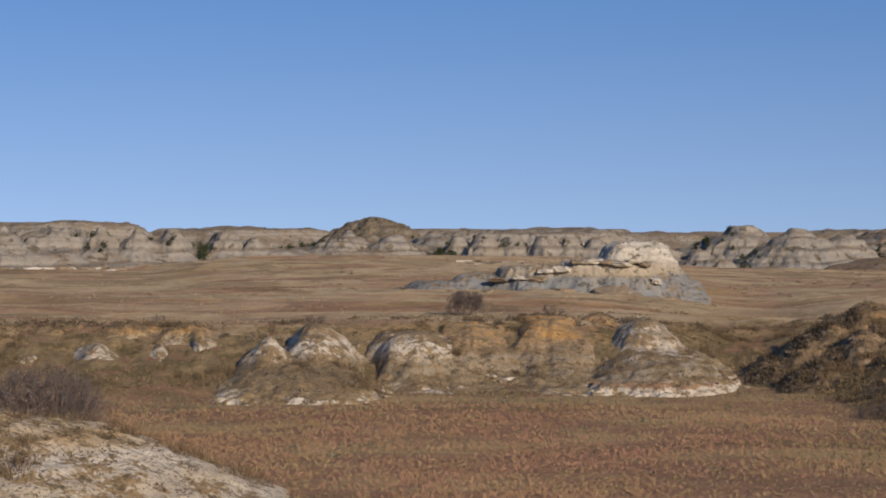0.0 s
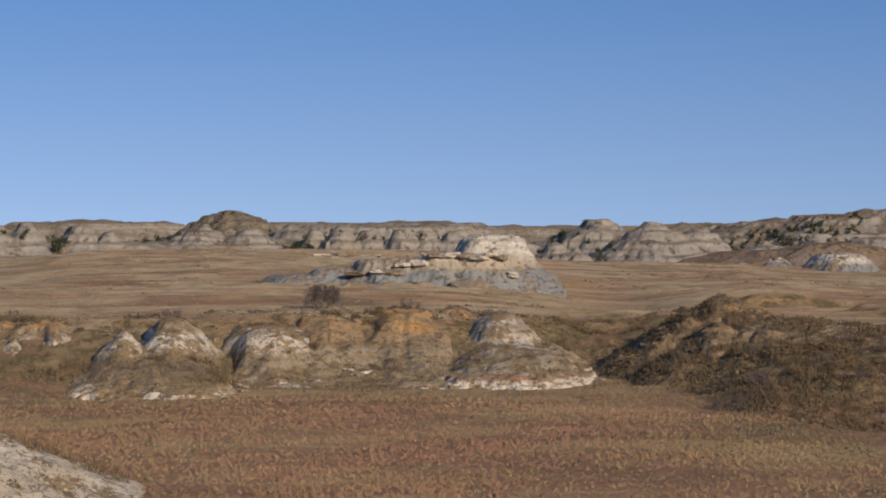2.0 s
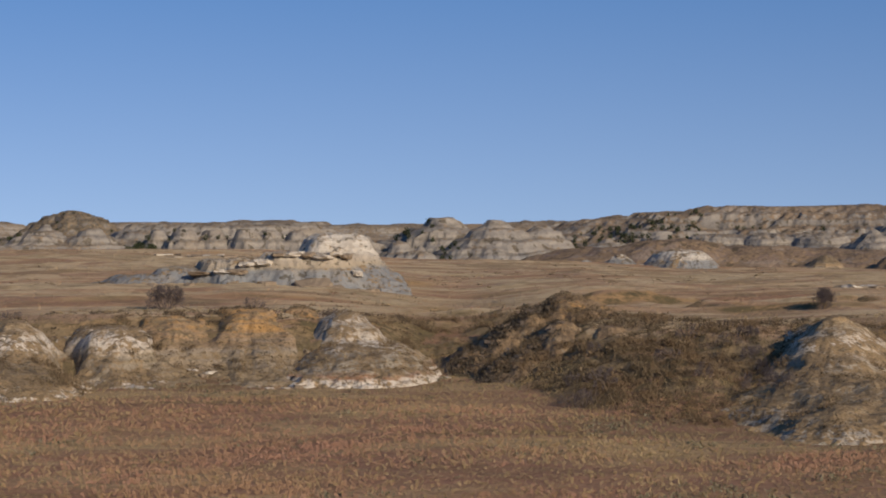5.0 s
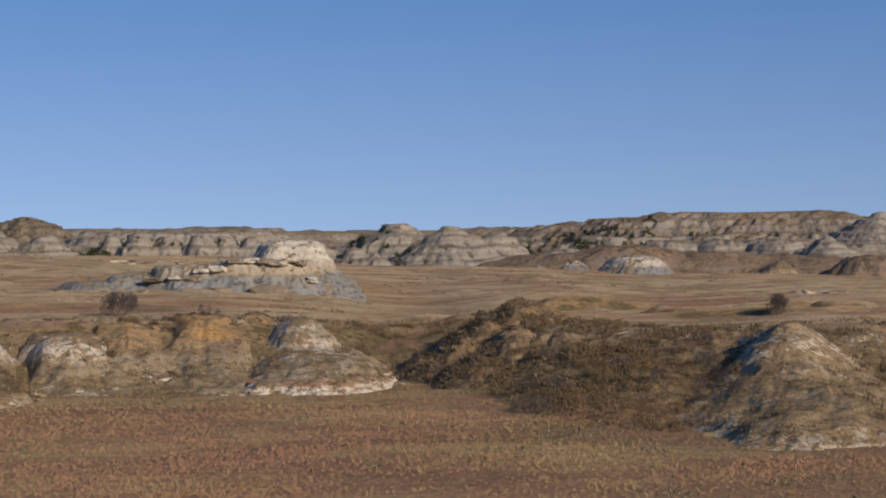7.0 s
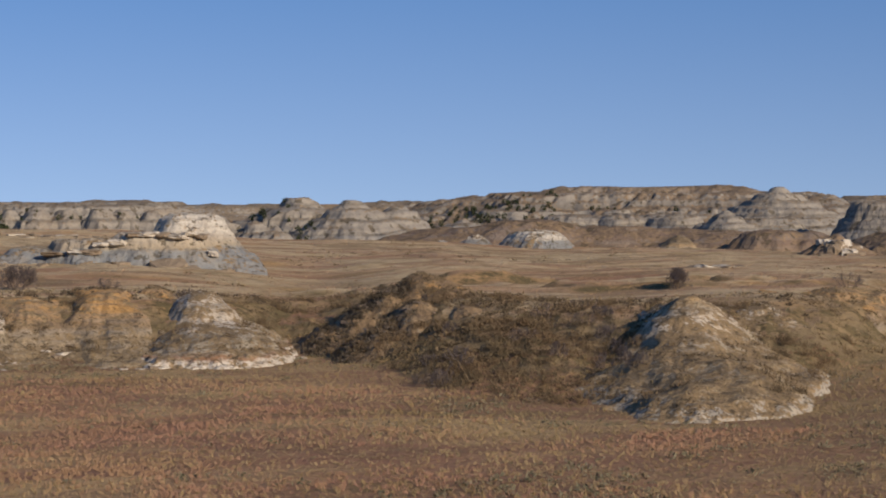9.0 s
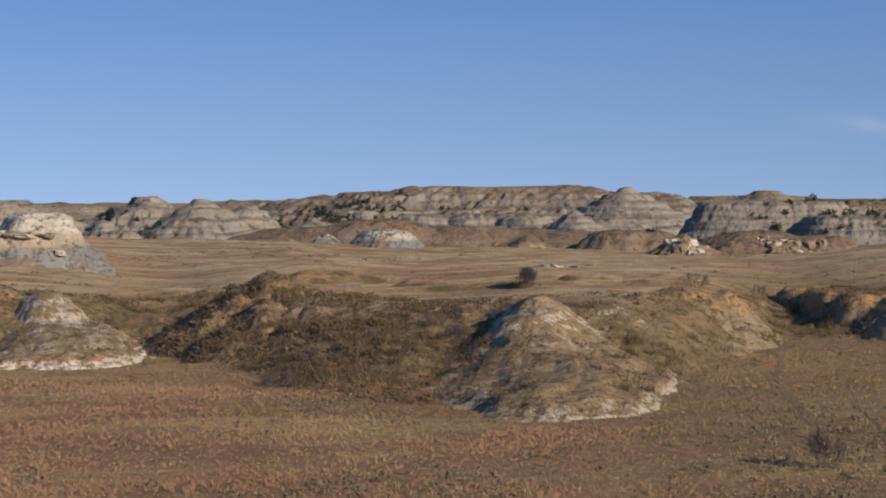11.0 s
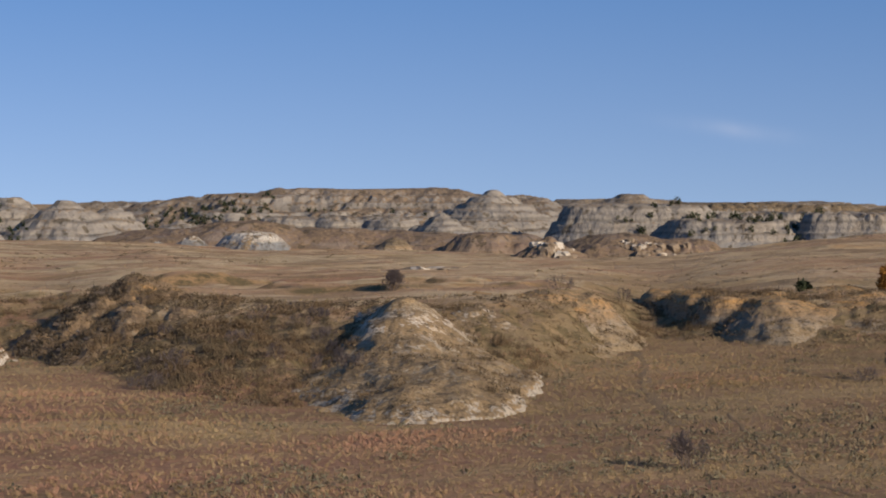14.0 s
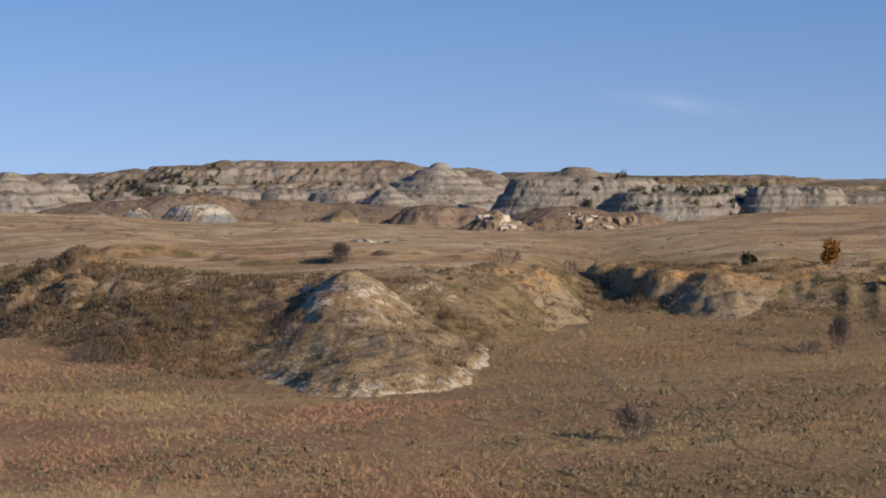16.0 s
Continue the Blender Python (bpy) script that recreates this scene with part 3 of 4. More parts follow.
# ---- far badlands ----
def far_butte(label, forms, material, res, seed, **more):
    more = {"layer": 3.4, "gully": 0.15, "count": 3.0, "rough": 0.03, "bench": 0.3, "warp": 0.14, "grain": 0.12, **more}
    landform("butte", label, "butte", forms, material, res, "far buttes", seed, **more)


far_butte("pale layered bluffs across the flat", [(-11.7, 640, 12.9, 22, 30, -4, "cone"), (-13.6, 660, 14, 34, 36, -4, "mesa"), (-12.0, 655, 6.3, 40, 44, -4, "bench_sq")], M_FAR, 0.8, 30)
far_butte("long pale eroded bluff with a grassy top", [(-8.8, 668, 6.2, 46, 46, -4, "bench_sq"), (-10.3, 665, 12.3, 28, 34, -4, "mesa"), (-9.2, 650, 11.8, 16, 24, -4, "cone"), (-8.2, 648, 11.9, 17, 24, -4, "cone"), (-7.3, 655, 12.2, 17, 26, -4, "cone")], M_FAR, 0.8, 31, gully=0.2)
far_butte("pale dome-shaped bluff with a grey shelf", [(-5.2, 672, 5.8, 34, 42, -4, "bench_sq"), (-5.85, 662, 11.2, 14, 22, -4, "dome"), (-5.05, 655, 9.4, 14, 20, -4, "cone")], M_FAR, 0.8, 46)
far_butte("pale bluff below a dark rounded butte", [(-1.9, 735, 6.2, 50, 40, -4, "bench_sq"), (-2.9, 722, 8.6, 22, 26, -4, "dome"), (-1.4, 722, 9.7, 20, 26, -4, "dome"), (-2.7, 765, 11.4, 30, 34, -4, "cone")], M_FAR, 0.9, 32, count=4.5)
far_butte("dark rounded butte on the skyline", [(-1.83, 1000, 17.4, 27, 30, 6, "lens"), (-1.9, 1010, 12.0, 44, 36, -4, "dome")], M_FARDARK, 1.0, 33, grain=0.5, warp=0.2)
far_butte("pale eroded bluff with dark junipers", [(2.2, 730, 6.4, 44, 38, -4, "bench_sq"), (1.05, 712, 11.0, 17, 24, -4, "cone"), (0.45, 716, 10.0, 14, 22, -4, "cone"), (1.85, 714, 9.9, 14, 22, -4, "dome"), (2.75, 712, 10.3, 14, 22, -4, "dome"), (3.4, 714, 9.7, 12, 22, -4, "dome"), (4.15, 714, 8.1, 16, 20, -4, "dome"), (2.2, 800, 12.2, 62, 40, -4, "mesa")], M_FAR, 0.8, 34, count=3.5, gully=0.2)
far_butte("low broken clay hills", [(6.9, 700, 6.0, 14, 18, -4, "cone"), (6.1, 706, 6.8, 16, 20, -4, "cone"), (7.4, 692, 3.8, 14, 16, -4, "cone")], M_FAR, 0.8, 35, gully=0.22)
far_butte("layered butte with a dark cap", [(8.05, 762, 13.5, 8.5, 12, 9.6, "mesa"), (8.15, 762, 11.2, 30, 34, -4, "dome"), (7.4, 765, 8.5, 26, 30, -4, "dome")], M_FAR, 0.8, 36, gully=0.1)
far_butte("broad pale layered butte with a rounded top", [(9.55, 702, 12.0, 31, 34, -4, "cone"), (9.4, 704, 10.2, 17, 22, -4, "dome")], M_FAR, 0.8, 37, gully=0.08, warp=0.08)
far_butte("small pale dome-shaped butte", [(10.63, 715, 10.1, 19, 26, -4, "dome")], M_FAR, 0.8, 38, gully=0.08, warp=0.08)
far_butte("long layered ridge with a grassy back", [(12.9, 1055, 14.2, 70, 90, -6, "lens"), (14.4, 1050, 17.6, 70, 95, -6, "lens"), (16.3, 1045, 19.0, 105, 100, -6, "bluff_sq"), (18.9, 1045, 19.1, 100, 98, -6, "bluff_sq"), (21.6, 1065, 15.0, 60, 84, -6, "lens")], M_RIDGE, 1.1, 39, gully=0.14, count=5.0)
far_butte("low pale clay buttes below a grassy ridge", [(15.5, 942, 6.0, 24, 36, -6, "mesa"), (16.9, 936, 6.4, 24, 36, -6, "mesa"), (18.2, 932, 6.6, 24, 36, -6, "mesa"), (12.6, 950, 3.5, 26, 34, -6, "cone"), (13.9, 950, 4.5, 24, 34, -6, "cone")], M_FAR, 0.9, 45, gully=0.16, count=3.5)
far_butte("pale conical butte in front of a ridge", [(20.97, 872, 16.8, 46, 52, -5, "cone")], M_FAR, 0.9, 40, warp=0.06, gully=0.1)
far_butte("small pale pyramid-shaped butte", [(19.62, 800, 7.7, 19, 24, -4, "cone"), (20.7, 815, 4.6, 20, 22, -4, "mesa_sq")], M_FAR, 0.8, 47, warp=0.06, gully=0.08)
far_butte("flat-topped layered cliff with a shaded end", [(24.85, 785, 11.4, 36, 40, -4, "cliff_sq")], M_FAR, 0.8, 41, gully=0.12, count=6, warp=0.06)
far_butte("lower tier of layered cliff with dark scrub", [(27.3, 762, 6.4, 30, 32, -5, "cliff_sq"), (28.2, 790, 8.6, 30, 30, -5, "cliff_sq")], M_FAR, 0.8, 48, gully=0.14, count=6, warp=0.10)
far_butte("layered cliff nose beside a grassy rise", [(30.5, 762, 8.4, 22, 30, -5, "cliff_sq"), (33.0, 780, 6.6, 40, 34, -5, "cliff_sq")], M_FAR, 0.8, 49, gully=0.12, count=5, warp=0.08)
far_butte("distant rounded mesa on the skyline", [(24.7, 1500, 19.1, 26, 34, 10, "dome"), (24.4, 1520, 15.5, 90, 60, -8, "mesa")], M_FARD, 1.8, 42)
far_butte("distant overgrown bluffs on the skyline", [(27.0, 1100, 12.4, 60, 60, -6, "mesa"), (29.0, 1110, 11.8, 60, 60, -6, "mesa"), (31.5, 1120, 9.5, 60, 60, -6, "mesa"), (34.0, 1120, 9.5, 60, 60, -6, "mesa")], M_FARVEG, 1.3, 43, count=5)
far_butte("long low mesa on the skyline", [(-10, 1800, 20, 120, 80, -8, "mesa"), (-5.5, 1850, 15, 130, 80, -8, "mesa"), (0, 1850, 14, 150, 80, -8, "mesa"), (3.2, 1900, 14.5, 120, 80, -8, "mesa"), (6, 1900, 10.5, 120, 80, -8, "mesa"), (11, 1900, 13, 120, 80, -8, "mesa"), (29, 1900, 14, 130, 80, -8, "mesa"), (33, 1900, 11, 130, 80, -8, "mesa")], M_FARD, 2.6, 44)
landform("grass_hill", "low rusty grass hill beyond the flat", "hill", [(14.1, 356, 8.3, 24, 20, 2.0, "lens"), (12.2, 356, 6.9, 18, 17, 2.0, "lens"), (16.5, 358, 7.2, 26, 20, 2.0, "lens"), (18.6, 360, 6.6, 22, 20, 2.0, "lens")], M_RUST, 0.5, "low hills", 50, gully=0.06, bench=0.02)
landform("grass_hill", "low rusty hill with a dark shaded end", "hill", [(20.75, 340, 6.6, 8.6, 11, 2.4, "table"), (21.8, 342, 6.4, 9, 13, 2.2, "lens")], M_RUST, 0.4, "low hills", 52, gully=0.10, bench=0.02)
landform("grass_hill", "low rusty hill topped with broken sandstone", "hill", [(22.4, 300, 6.6, 6.0, 9, 2.6, "cone"), (23.0, 300, 5.0, 6.5, 9, 2.4, "cone")], M_RUST, 0.3, "low hills", 51, gully=0.2, bench=0.02)
landform("grass_hill", "rusty hill with a broken sandstone rim", "hill", [(24.5, 326, 6.8, 15, 15, 2.0, "lens"), (26.0, 326, 5.9, 8, 12, 2.0, "table")], M_RUST, 0.4, "low hills", 53, gully=0.12, bench=0.02)


# ---- plants: materials ----
def plant_material(name, a, b, patchy=0.0, c=None, rough=0.9):
    mat, nt, bsdf = tree_of(name)
    geo = nt.nodes.new("ShaderNodeNewGeometry")
    info = nt.nodes.new("ShaderNodeObjectInfo")
    f = calc(nt, "FRACT", calc(nt, "ADD", geo.outputs["Random Per Island"], info.outputs["Random"]))
    col = mix(nt, f, a, b)
    if c:
        n = noise_tex(nt, patchy, 4, 0.6, geo.outputs["Position"], 0.5)
        col = mix(nt, span(nt, n, 0.42, 0.62), col, c)
    nt.links.new(col, bsdf.inputs["Base Color"])
    bsdf.inputs["Roughness"].default_value = rough
    bsdf.inputs["Specular IOR Level"].default_value = 0.1
    return mat


M_RED = plant_material("red bluestem", (0.30, 0.16, 0.10), (0.38, 0.22, 0.14), 0.09, (0.33, 0.205, 0.115))
M_STRAW = plant_material("straw grass", (0.31, 0.215, 0.105), (0.39, 0.285, 0.15), 0.11, (0.26, 0.175, 0.08))
M_PALEG = plant_material("bleached grass", (0.34, 0.24, 0.13), (0.42, 0.31, 0.175), 0.11, (0.34, 0.23, 0.12))
M_OLIVEG = plant_material("olive grass", (0.19, 0.145, 0.07), (0.34, 0.24, 0.125), 0.2, (0.25, 0.185, 0.1))
M_BRUSH = plant_material("brown brush", (0.07, 0.052, 0.03), (0.17, 0.12, 0.068), 0.25, (0.13, 0.085, 0.046))
M_DARKBR = plant_material("dark brush", (0.06, 0.046, 0.03), (0.12, 0.085, 0.055))
# dark brush, taken nearly to black to paint the spur's shade
M_SHADEBR = plant_material("shade-blackened brush", (0.045, 0.036, 0.026), (0.085, 0.066, 0.045))
M_SAGE = plant_material("grey sagebrush", (0.10, 0.085, 0.05), (0.20, 0.17, 0.105))
M_BARK = plant_material("weathered bark", (0.10, 0.075, 0.06), (0.15, 0.11, 0.085))
M_TWIG = plant_material("bare twigs", (0.12, 0.092, 0.078), (0.19, 0.148, 0.125))
M_JUNIPER = plant_material("juniper needles", (0.028, 0.036, 0.018), (0.06, 0.065, 0.03))
M_LEAFO = plant_material("rust-orange leaves", (0.19, 0.085, 0.02), (0.31, 0.15, 0.035))


# ---- grass ----
rng = np.random.default_rng(7)


def wedge(n, a0, a1, r0, r1):
    az = np.radians(rng.uniform(a0, a1, n))
    r = np.sqrt(rng.uniform(r0 * r0, r1 * r1, n))
    return r * np.sin(az), r * np.cos(az)


def blades(name, label, x, y, z, h, w, count, material, lean=0.55, spread=None):
    n = len(x)
    base = np.repeat(np.stack([x, y, z - 0.04], 1), count, 0)
    hh, ww = np.repeat(h, count), np.repeat(w, count)
    m = n * count
    hh = hh * rng.uniform(0.55, 1.1, m)
    ph, q = rng.uniform(0, 2 * np.pi, m), rng.uniform(0, 2 * np.pi, m)
    tilt = lean * rng.uniform(0.1, 1, m)
    base[:, :2] += rng.normal(0, 1, (m, 2)) * (ww * 1.6 if spread is None else np.repeat(spread, count))[:, None]
    side = np.stack([np.cos(q), np.sin(q), np.zeros(m)], 1) * (ww * rng.uniform(0.5, 1.0, m))[:, None]
    tip = base + np.stack([np.cos(ph) * tilt * hh, np.sin(ph) * tilt * hh, hh], 1)
    co = np.stack([base - side, base + side, tip], 1).reshape(-1, 3)
    ob = link_mesh(name, co, np.arange(3 * m).reshape(-1, 3), material)
    return tagged(ob, label, "grass", kind="stuff")


def clumps(name, label, x, y, z, size, count, material, flat=0.8, category="brush"):
    """Low bushes: each a loose heap of small leaf-like flakes."""
    n = len(x)
    m = n * count
    c = np.repeat(np.stack([x, y, z], 1), count, 0)
    s = np.repeat(size, count)
    v = rng.normal(0, 1, (m, 3))
    v /= np.linalg.norm(v, axis=1)[:, None]
    v *= (rng.uniform(0.25, 1, m) ** 0.5)[:, None]
    v[:, 2] = np.abs(v[:, 2]) * flat
    p = c + v * s[:, None]
    e = (s * rng.uniform(0.09, 0.22, m))[:, None]
    a, b = rng.normal(0, 1, (m, 3)), rng.normal(0, 1, (m, 3))
    b[:, 2] = np.abs(b[:, 2]) + 0.4
    co = np.stack([p - a * e * 0.5, p + a * e * 0.5, p + b * e], 1).reshape(-1, 3)
    ob = link_mesh(name, co, np.arange(3 * m).reshape(-1, 3), material)
    return tagged(ob, label, category, kind="stuff")


def polar(x, y):
    return np.degrees(np.arctan2(x, y)), np.hypot(x, y)


def meadow_grass():
    x, y = wedge(105000, -14.5, 35, 66, 172)
    g, t = ground_z(x, y), top_z(x, y)
    az, r = polar(x, y)
    open_ = (t - g < 0.05) & (g < 1.6)
    n1 = fbm(x / 14, y / 9, 4, 201)
    n2 = fbm(x / 5, y / 3.5, 3, 202)
    rosy = 0.75 * np.exp(-((az - 3.5) / 7.5) ** 2 - ((r - 106) / 20) ** 2) + 0.75 * np.exp(-((az - 20) / 3.5) ** 2 - ((r - 97) / 8) ** 2)
    rosy += 0.35 * np.exp(-((az + 9) / 4) ** 2 - ((r - 125) / 16) ** 2) + 0.3 * np.exp(-((az - 26) / 3) ** 2 - ((r - 135) / 14) ** 2)
    red = open_ & (rosy + 0.75 * n1 + 0.35 * n2 - 0.30 - 0.35 * step(21.5, 25, az) > rng.uniform(-0.25, 0.45, len(x)))
    foot = np.interp(az, LB[:, 0], LB[:, 1])
    belt = np.exp(-((r - foot + 5) / 8) ** 2)
    red &= rng.uniform(0, 1, len(x)) > 0.8 * belt
    rest = open_ & ~red
    straw = rest & (rng.uniform(0, 1, len(x)) < 0.48 + 0.9 * n1 - 0.25 * step(21, 25, az) + 0.5 * np.exp(-((az - 12.0) / 2.0) ** 2 - ((r - 108) / 9) ** 2) - 0.45 * belt)
    olive = rest & ~straw & (rng.uniform(0, 1, len(x)) < 0.6)
    for name, label, k, h0, h1, mat in (("red_grass", "clumps of reddish dry bluestem on the meadow", red, 0.14, 0.31, M_RED),
                                        ("straw_grass", "pale straw-coloured grass on the meadow", straw, 0.14, 0.30, M_STRAW),
                                        ("olive_grass", "low olive-brown grass on the meadow", olive, 0.12, 0.26, M_OLIVEG)):
        h = rng.uniform(h0, h1, k.sum()) * (1 + 0.35 * n2[k])
        blades(name, label, x[k], y[k], t[k], h * 0.9, h * 0.085, 9, mat, 1.0)


meadow_grass()


def flat_grass():
    x, y = wedge(34000, -14.5, 35, 158, 335)
    g, t = ground_z(x, y), top_z(x, y)
    n = fbm(x / 20, y / 9, 4, 211)
    k = (t - g < 0.05) & (g > 2.6) & (n + 0.5 > rng.uniform(-0.3, 0.9, len(x)))
    a = k & (fbm(x / 30, y / 12, 3, 212) > -0.22)
    b = k & ~a
    blades("straw_grass", "short straw-coloured grass on the upper flat", x[a], y[a], t[a], rng.uniform(0.08, 0.22, a.sum()), np.full(a.sum(), 0.03), 5, M_PALEG, 1.0)
    blades("red_grass", "short rusty grass on the upper flat", x[b], y[b], t[b], rng.uniform(0.08, 0.22, b.sum()), np.full(b.sum(), 0.03), 5, M_RED, 1.0)


flat_grass()


def flat_brush():
    x, y = wedge(2600, -14, 35, 172, 320)
    g, t = ground_z(x, y), top_z(x, y)
    k = (t - g < 0.05) & (fbm(x / 16, y / 16, 3, 215) > rng.uniform(0.05, 0.5, len(x)))
    clumps("flat_brush", "low dark brush in patches on the upper flat", x[k], y[k], t[k] - 0.04, rng.uniform(0.15, 0.5, k.sum()), 22, M_BRUSH, 0.5)


flat_brush()


# bare caps of the mounds: bearing, distance, radius
CAPS = [(-4.65, 144, 2.0), (-3.4, 148, 2.4), (-0.85, 150, 2.4), (5.4, 156, 2.8), (18.45, 133, 3.0), (-7.6, 147, 2.0), (-9.3, 149, 1.8), (0.75, 156, 2.0), (3.0, 157, 2.2), (12.6, 149, 1.8), (11.3, 152, 1.8)]


def on_cap(x, y):
    out = np.zeros(len(x), bool)
    for az, r, rad in CAPS:
        cx, cy = spot(az, r)
        u = (x - cx) * math.cos(radians(az)) - (y - cy) * math.sin(radians(az))
        v = (x - cx) * math.sin(radians(az)) + (y - cy) * math.cos(radians(az))
        out |= (u / rad) ** 2 + (v / rad / 2) ** 2 < 1
    return out


def bank_plants():
    x, y = wedge(52000, -14, 35, 76, 182)
    g, t = ground_z(x, y), top_z(x, y)
    az, r = polar(x, y)
    up = ((t - g > 0.05) | (g > 0.7)) & (t > 0.35) & (r < np.interp(az, LA[:, 0], LA[:, 2]) + 6)
    up |= (np.abs(az - 13.2) < 3.0 + fbm(x / 6, y / 6, 2, 227)) & (r > np.interp(az, LB[:, 0], LB[:, 1]) + 3 + 9 * fbm(x / 7, y / 9, 3, 228)) & (r < 150)
    up &= ~on_cap(x, y) | (rng.uniform(0, 1, len(x)) < 0.08)
    brow = np.interp(az, LB[:, 0], LB[:, 2])
    n = fbm(x / 3.2, y / 3.2, 4, 221)
    dark = np.exp(-((az - 13.4) / 2.9) ** 2) * 0.6
    lush = 0.32 - 0.22 * (az < -5) - 0.14 * step(17, 20, az) + 0.25 * step(24, 26, az)
    k = up & (r < brow + 1) & (n + dark + lush - 0.22 > rng.uniform(-0.25, 0.75, len(x)))
    s = rng.uniform(0.12, 0.36, k.sum()) * (1 + 0.5 * dark[k])
    clumps("bank_brush", "low dark brown brush clinging to the clay banks", x[k], y[k], t[k] - 0.03, s, 20, M_BRUSH)
    big = up & (r < brow) & (t < 4.4) & (fbm(x / 6, y / 6, 3, 225) + 0.7 * dark + 0.7 * lush > 0.40) & (rng.uniform(0, 1, len(x)) < 0.16)
    tall = rng.uniform(0.35, 0.85, big.sum())
    blades("thicket", "dense bare brown thickets in the folds of the banks", x[big], y[big], t[big] - 0.05, tall, np.full(big.sum(), 0.022), 46, M_BRUSH, 0.7, tall * 0.45)
    knots = up & (r < brow - 7) & (t < 3.2) & (dark > 0.2) & (fbm(x / 2.6, y / 2.6, 3, 229) + 0.35 * dark > rng.uniform(0.25, 0.85, len(x)) + 0.5 * (1 - step(0, 16, r - np.interp(az, LB[:, 0], LB[:, 1]))))
    clumps("hollow_brush", "tangled dark brush in the hollow beside the spur", x[knots], y[knots], t[knots] - 0.05, rng.uniform(0.2, 0.55, knots.sum()), 40, M_BRUSH, 0.9)
    # two bands of brush whose blackness paints the shade of the scarps
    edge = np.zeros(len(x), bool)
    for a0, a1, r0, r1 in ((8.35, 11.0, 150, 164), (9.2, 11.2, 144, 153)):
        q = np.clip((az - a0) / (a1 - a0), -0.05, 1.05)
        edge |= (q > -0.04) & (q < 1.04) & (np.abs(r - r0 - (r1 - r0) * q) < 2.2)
    clumps("scarp_brush", "leafless brush, blackened for shade, along the scarps of the spur", x[edge], y[edge], t[edge] - 0.05, rng.uniform(0.25, 0.6, edge.sum()), 34, M_SHADEBR, 0.8)
    few = up & ~k & (rng.uniform(0, 1, len(x)) < 0.22)
    clumps("bank_tufts", "tiny dark dead tufts dotted over bare clay", x[few], y[few], t[few] - 0.02, rng.uniform(0.08, 0.28, few.sum()), 12, M_DARKBR)
    k2 = up & ~k & (rng.uniform(0, 1, len(x)) < 0.30 + 0.3 * n)
    h = rng.uniform(0.12, 0.34, k2.sum())
    blades("bank_grass", "thin tan grass tufts on the clay banks", x[k2], y[k2], t[k2], h, h * 0.09, 6, M_OLIVEG)


bank_plants()


def brow_brush():
    az = rng.uniform(-13, 34.5, 1900)
    r = np.interp(az, LB[:, 0], LB[:, 2]) + rng.normal(-2.5, 2.6, len(az))
    x, y = r * np.sin(np.radians(az)), r * np.cos(np.radians(az))
    k = (fbm(az * 1.4, r / 5, 3, 241) + 0.12 * (az < 17) > rng.uniform(0.0, 0.35, len(az))) & ~on_cap(x, y)
    x, y = x[k], y[k]
    clumps("brow_brush", "dark leafless brush along the brow of the bank", x, y, top_z(x, y) - 0.05, rng.uniform(0.2, 0.45, len(x)), 34, M_DARKBR, 0.7)


brow_brush()


def meadow_brush():
    x, y = wedge(13000, -14, 35, 66, 150)
    g, t = ground_z(x, y), top_z(x, y)
    az, r = polar(x, y)
    n = fbm(x / 6, y / 4, 3, 231)
    grey = 1.5 * np.exp(-((az - 15.5) / 2.6) ** 2 - ((r - 82) / 7) ** 2) + 0.35 * np.exp(-((r - np.interp(az, LB[:, 0], LB[:, 1]) + 5) / 7) ** 2)
    right = step(21, 25, az) * 0.75 * (1 - step(100, 125, r))
    k = (t - g < 0.05) & (n * 0.7 + grey + right - 0.22 > rng.uniform(-0.1, 0.8, len(x)))
    clumps("meadow_brush", "scattered low grey-brown brush on the meadow", x[k], y[k], t[k] - 0.03, rng.uniform(0.14, 0.42, k.sum()), 26, M_SAGE)


meadow_brush()


# ---- shrubs and trees ----
def thing(name, label, category, at, group=""):
    ob = new(name)
    ob.matrix_world = pose(*at)
    return tagged(ob, label, category, group)


def tubes(segs, sides=4):
    """Tapered sticks from (start, end, radius at start, radius at end)."""
    co, faces = [], []
    for a, b, ra, rb in segs:
        d = (b - a).normalized()
        u = d.orthogonal().normalized()
        w = d.cross(u)
        k = len(co)
        for p, rad in ((a, ra), (b, rb)):
            for i in range(sides):
                t = 2 * math.pi * i / sides
                co.append(p + (u * math.cos(t) + w * math.sin(t)) * rad)
        for i in range(sides):
            j = (i + 1) % sides
            faces.append((k + i, k + j, k + sides + j, k + sides + i))
    return co, faces


def grow(rnd, start, way, length, rad, depth, spread, segs, fork=3):
    end = start + way * length
    mid = start + way * length * 0.5 + Vector((rnd.uniform(-1, 1), rnd.uniform(-1, 1), rnd.uniform(-0.5, 1))) * length * 0.06
    segs.append((depth, start, mid, rad, rad * 0.85))
    segs.append((depth, mid, end, rad * 0.85, rad * 0.65))
    if depth == 0:
        return
    for i in range(fork):
        turn = Vector((rnd.gauss(0, 1), rnd.gauss(0, 1), rnd.gauss(0.25, 0.7))) * spread
        grow(rnd, start.lerp(end, rnd.uniform(0.55, 1.0)), (way + turn).normalized(), length * rnd.uniform(0.55, 0.85), rad * 0.6, depth - 1, spread, segs, fork)


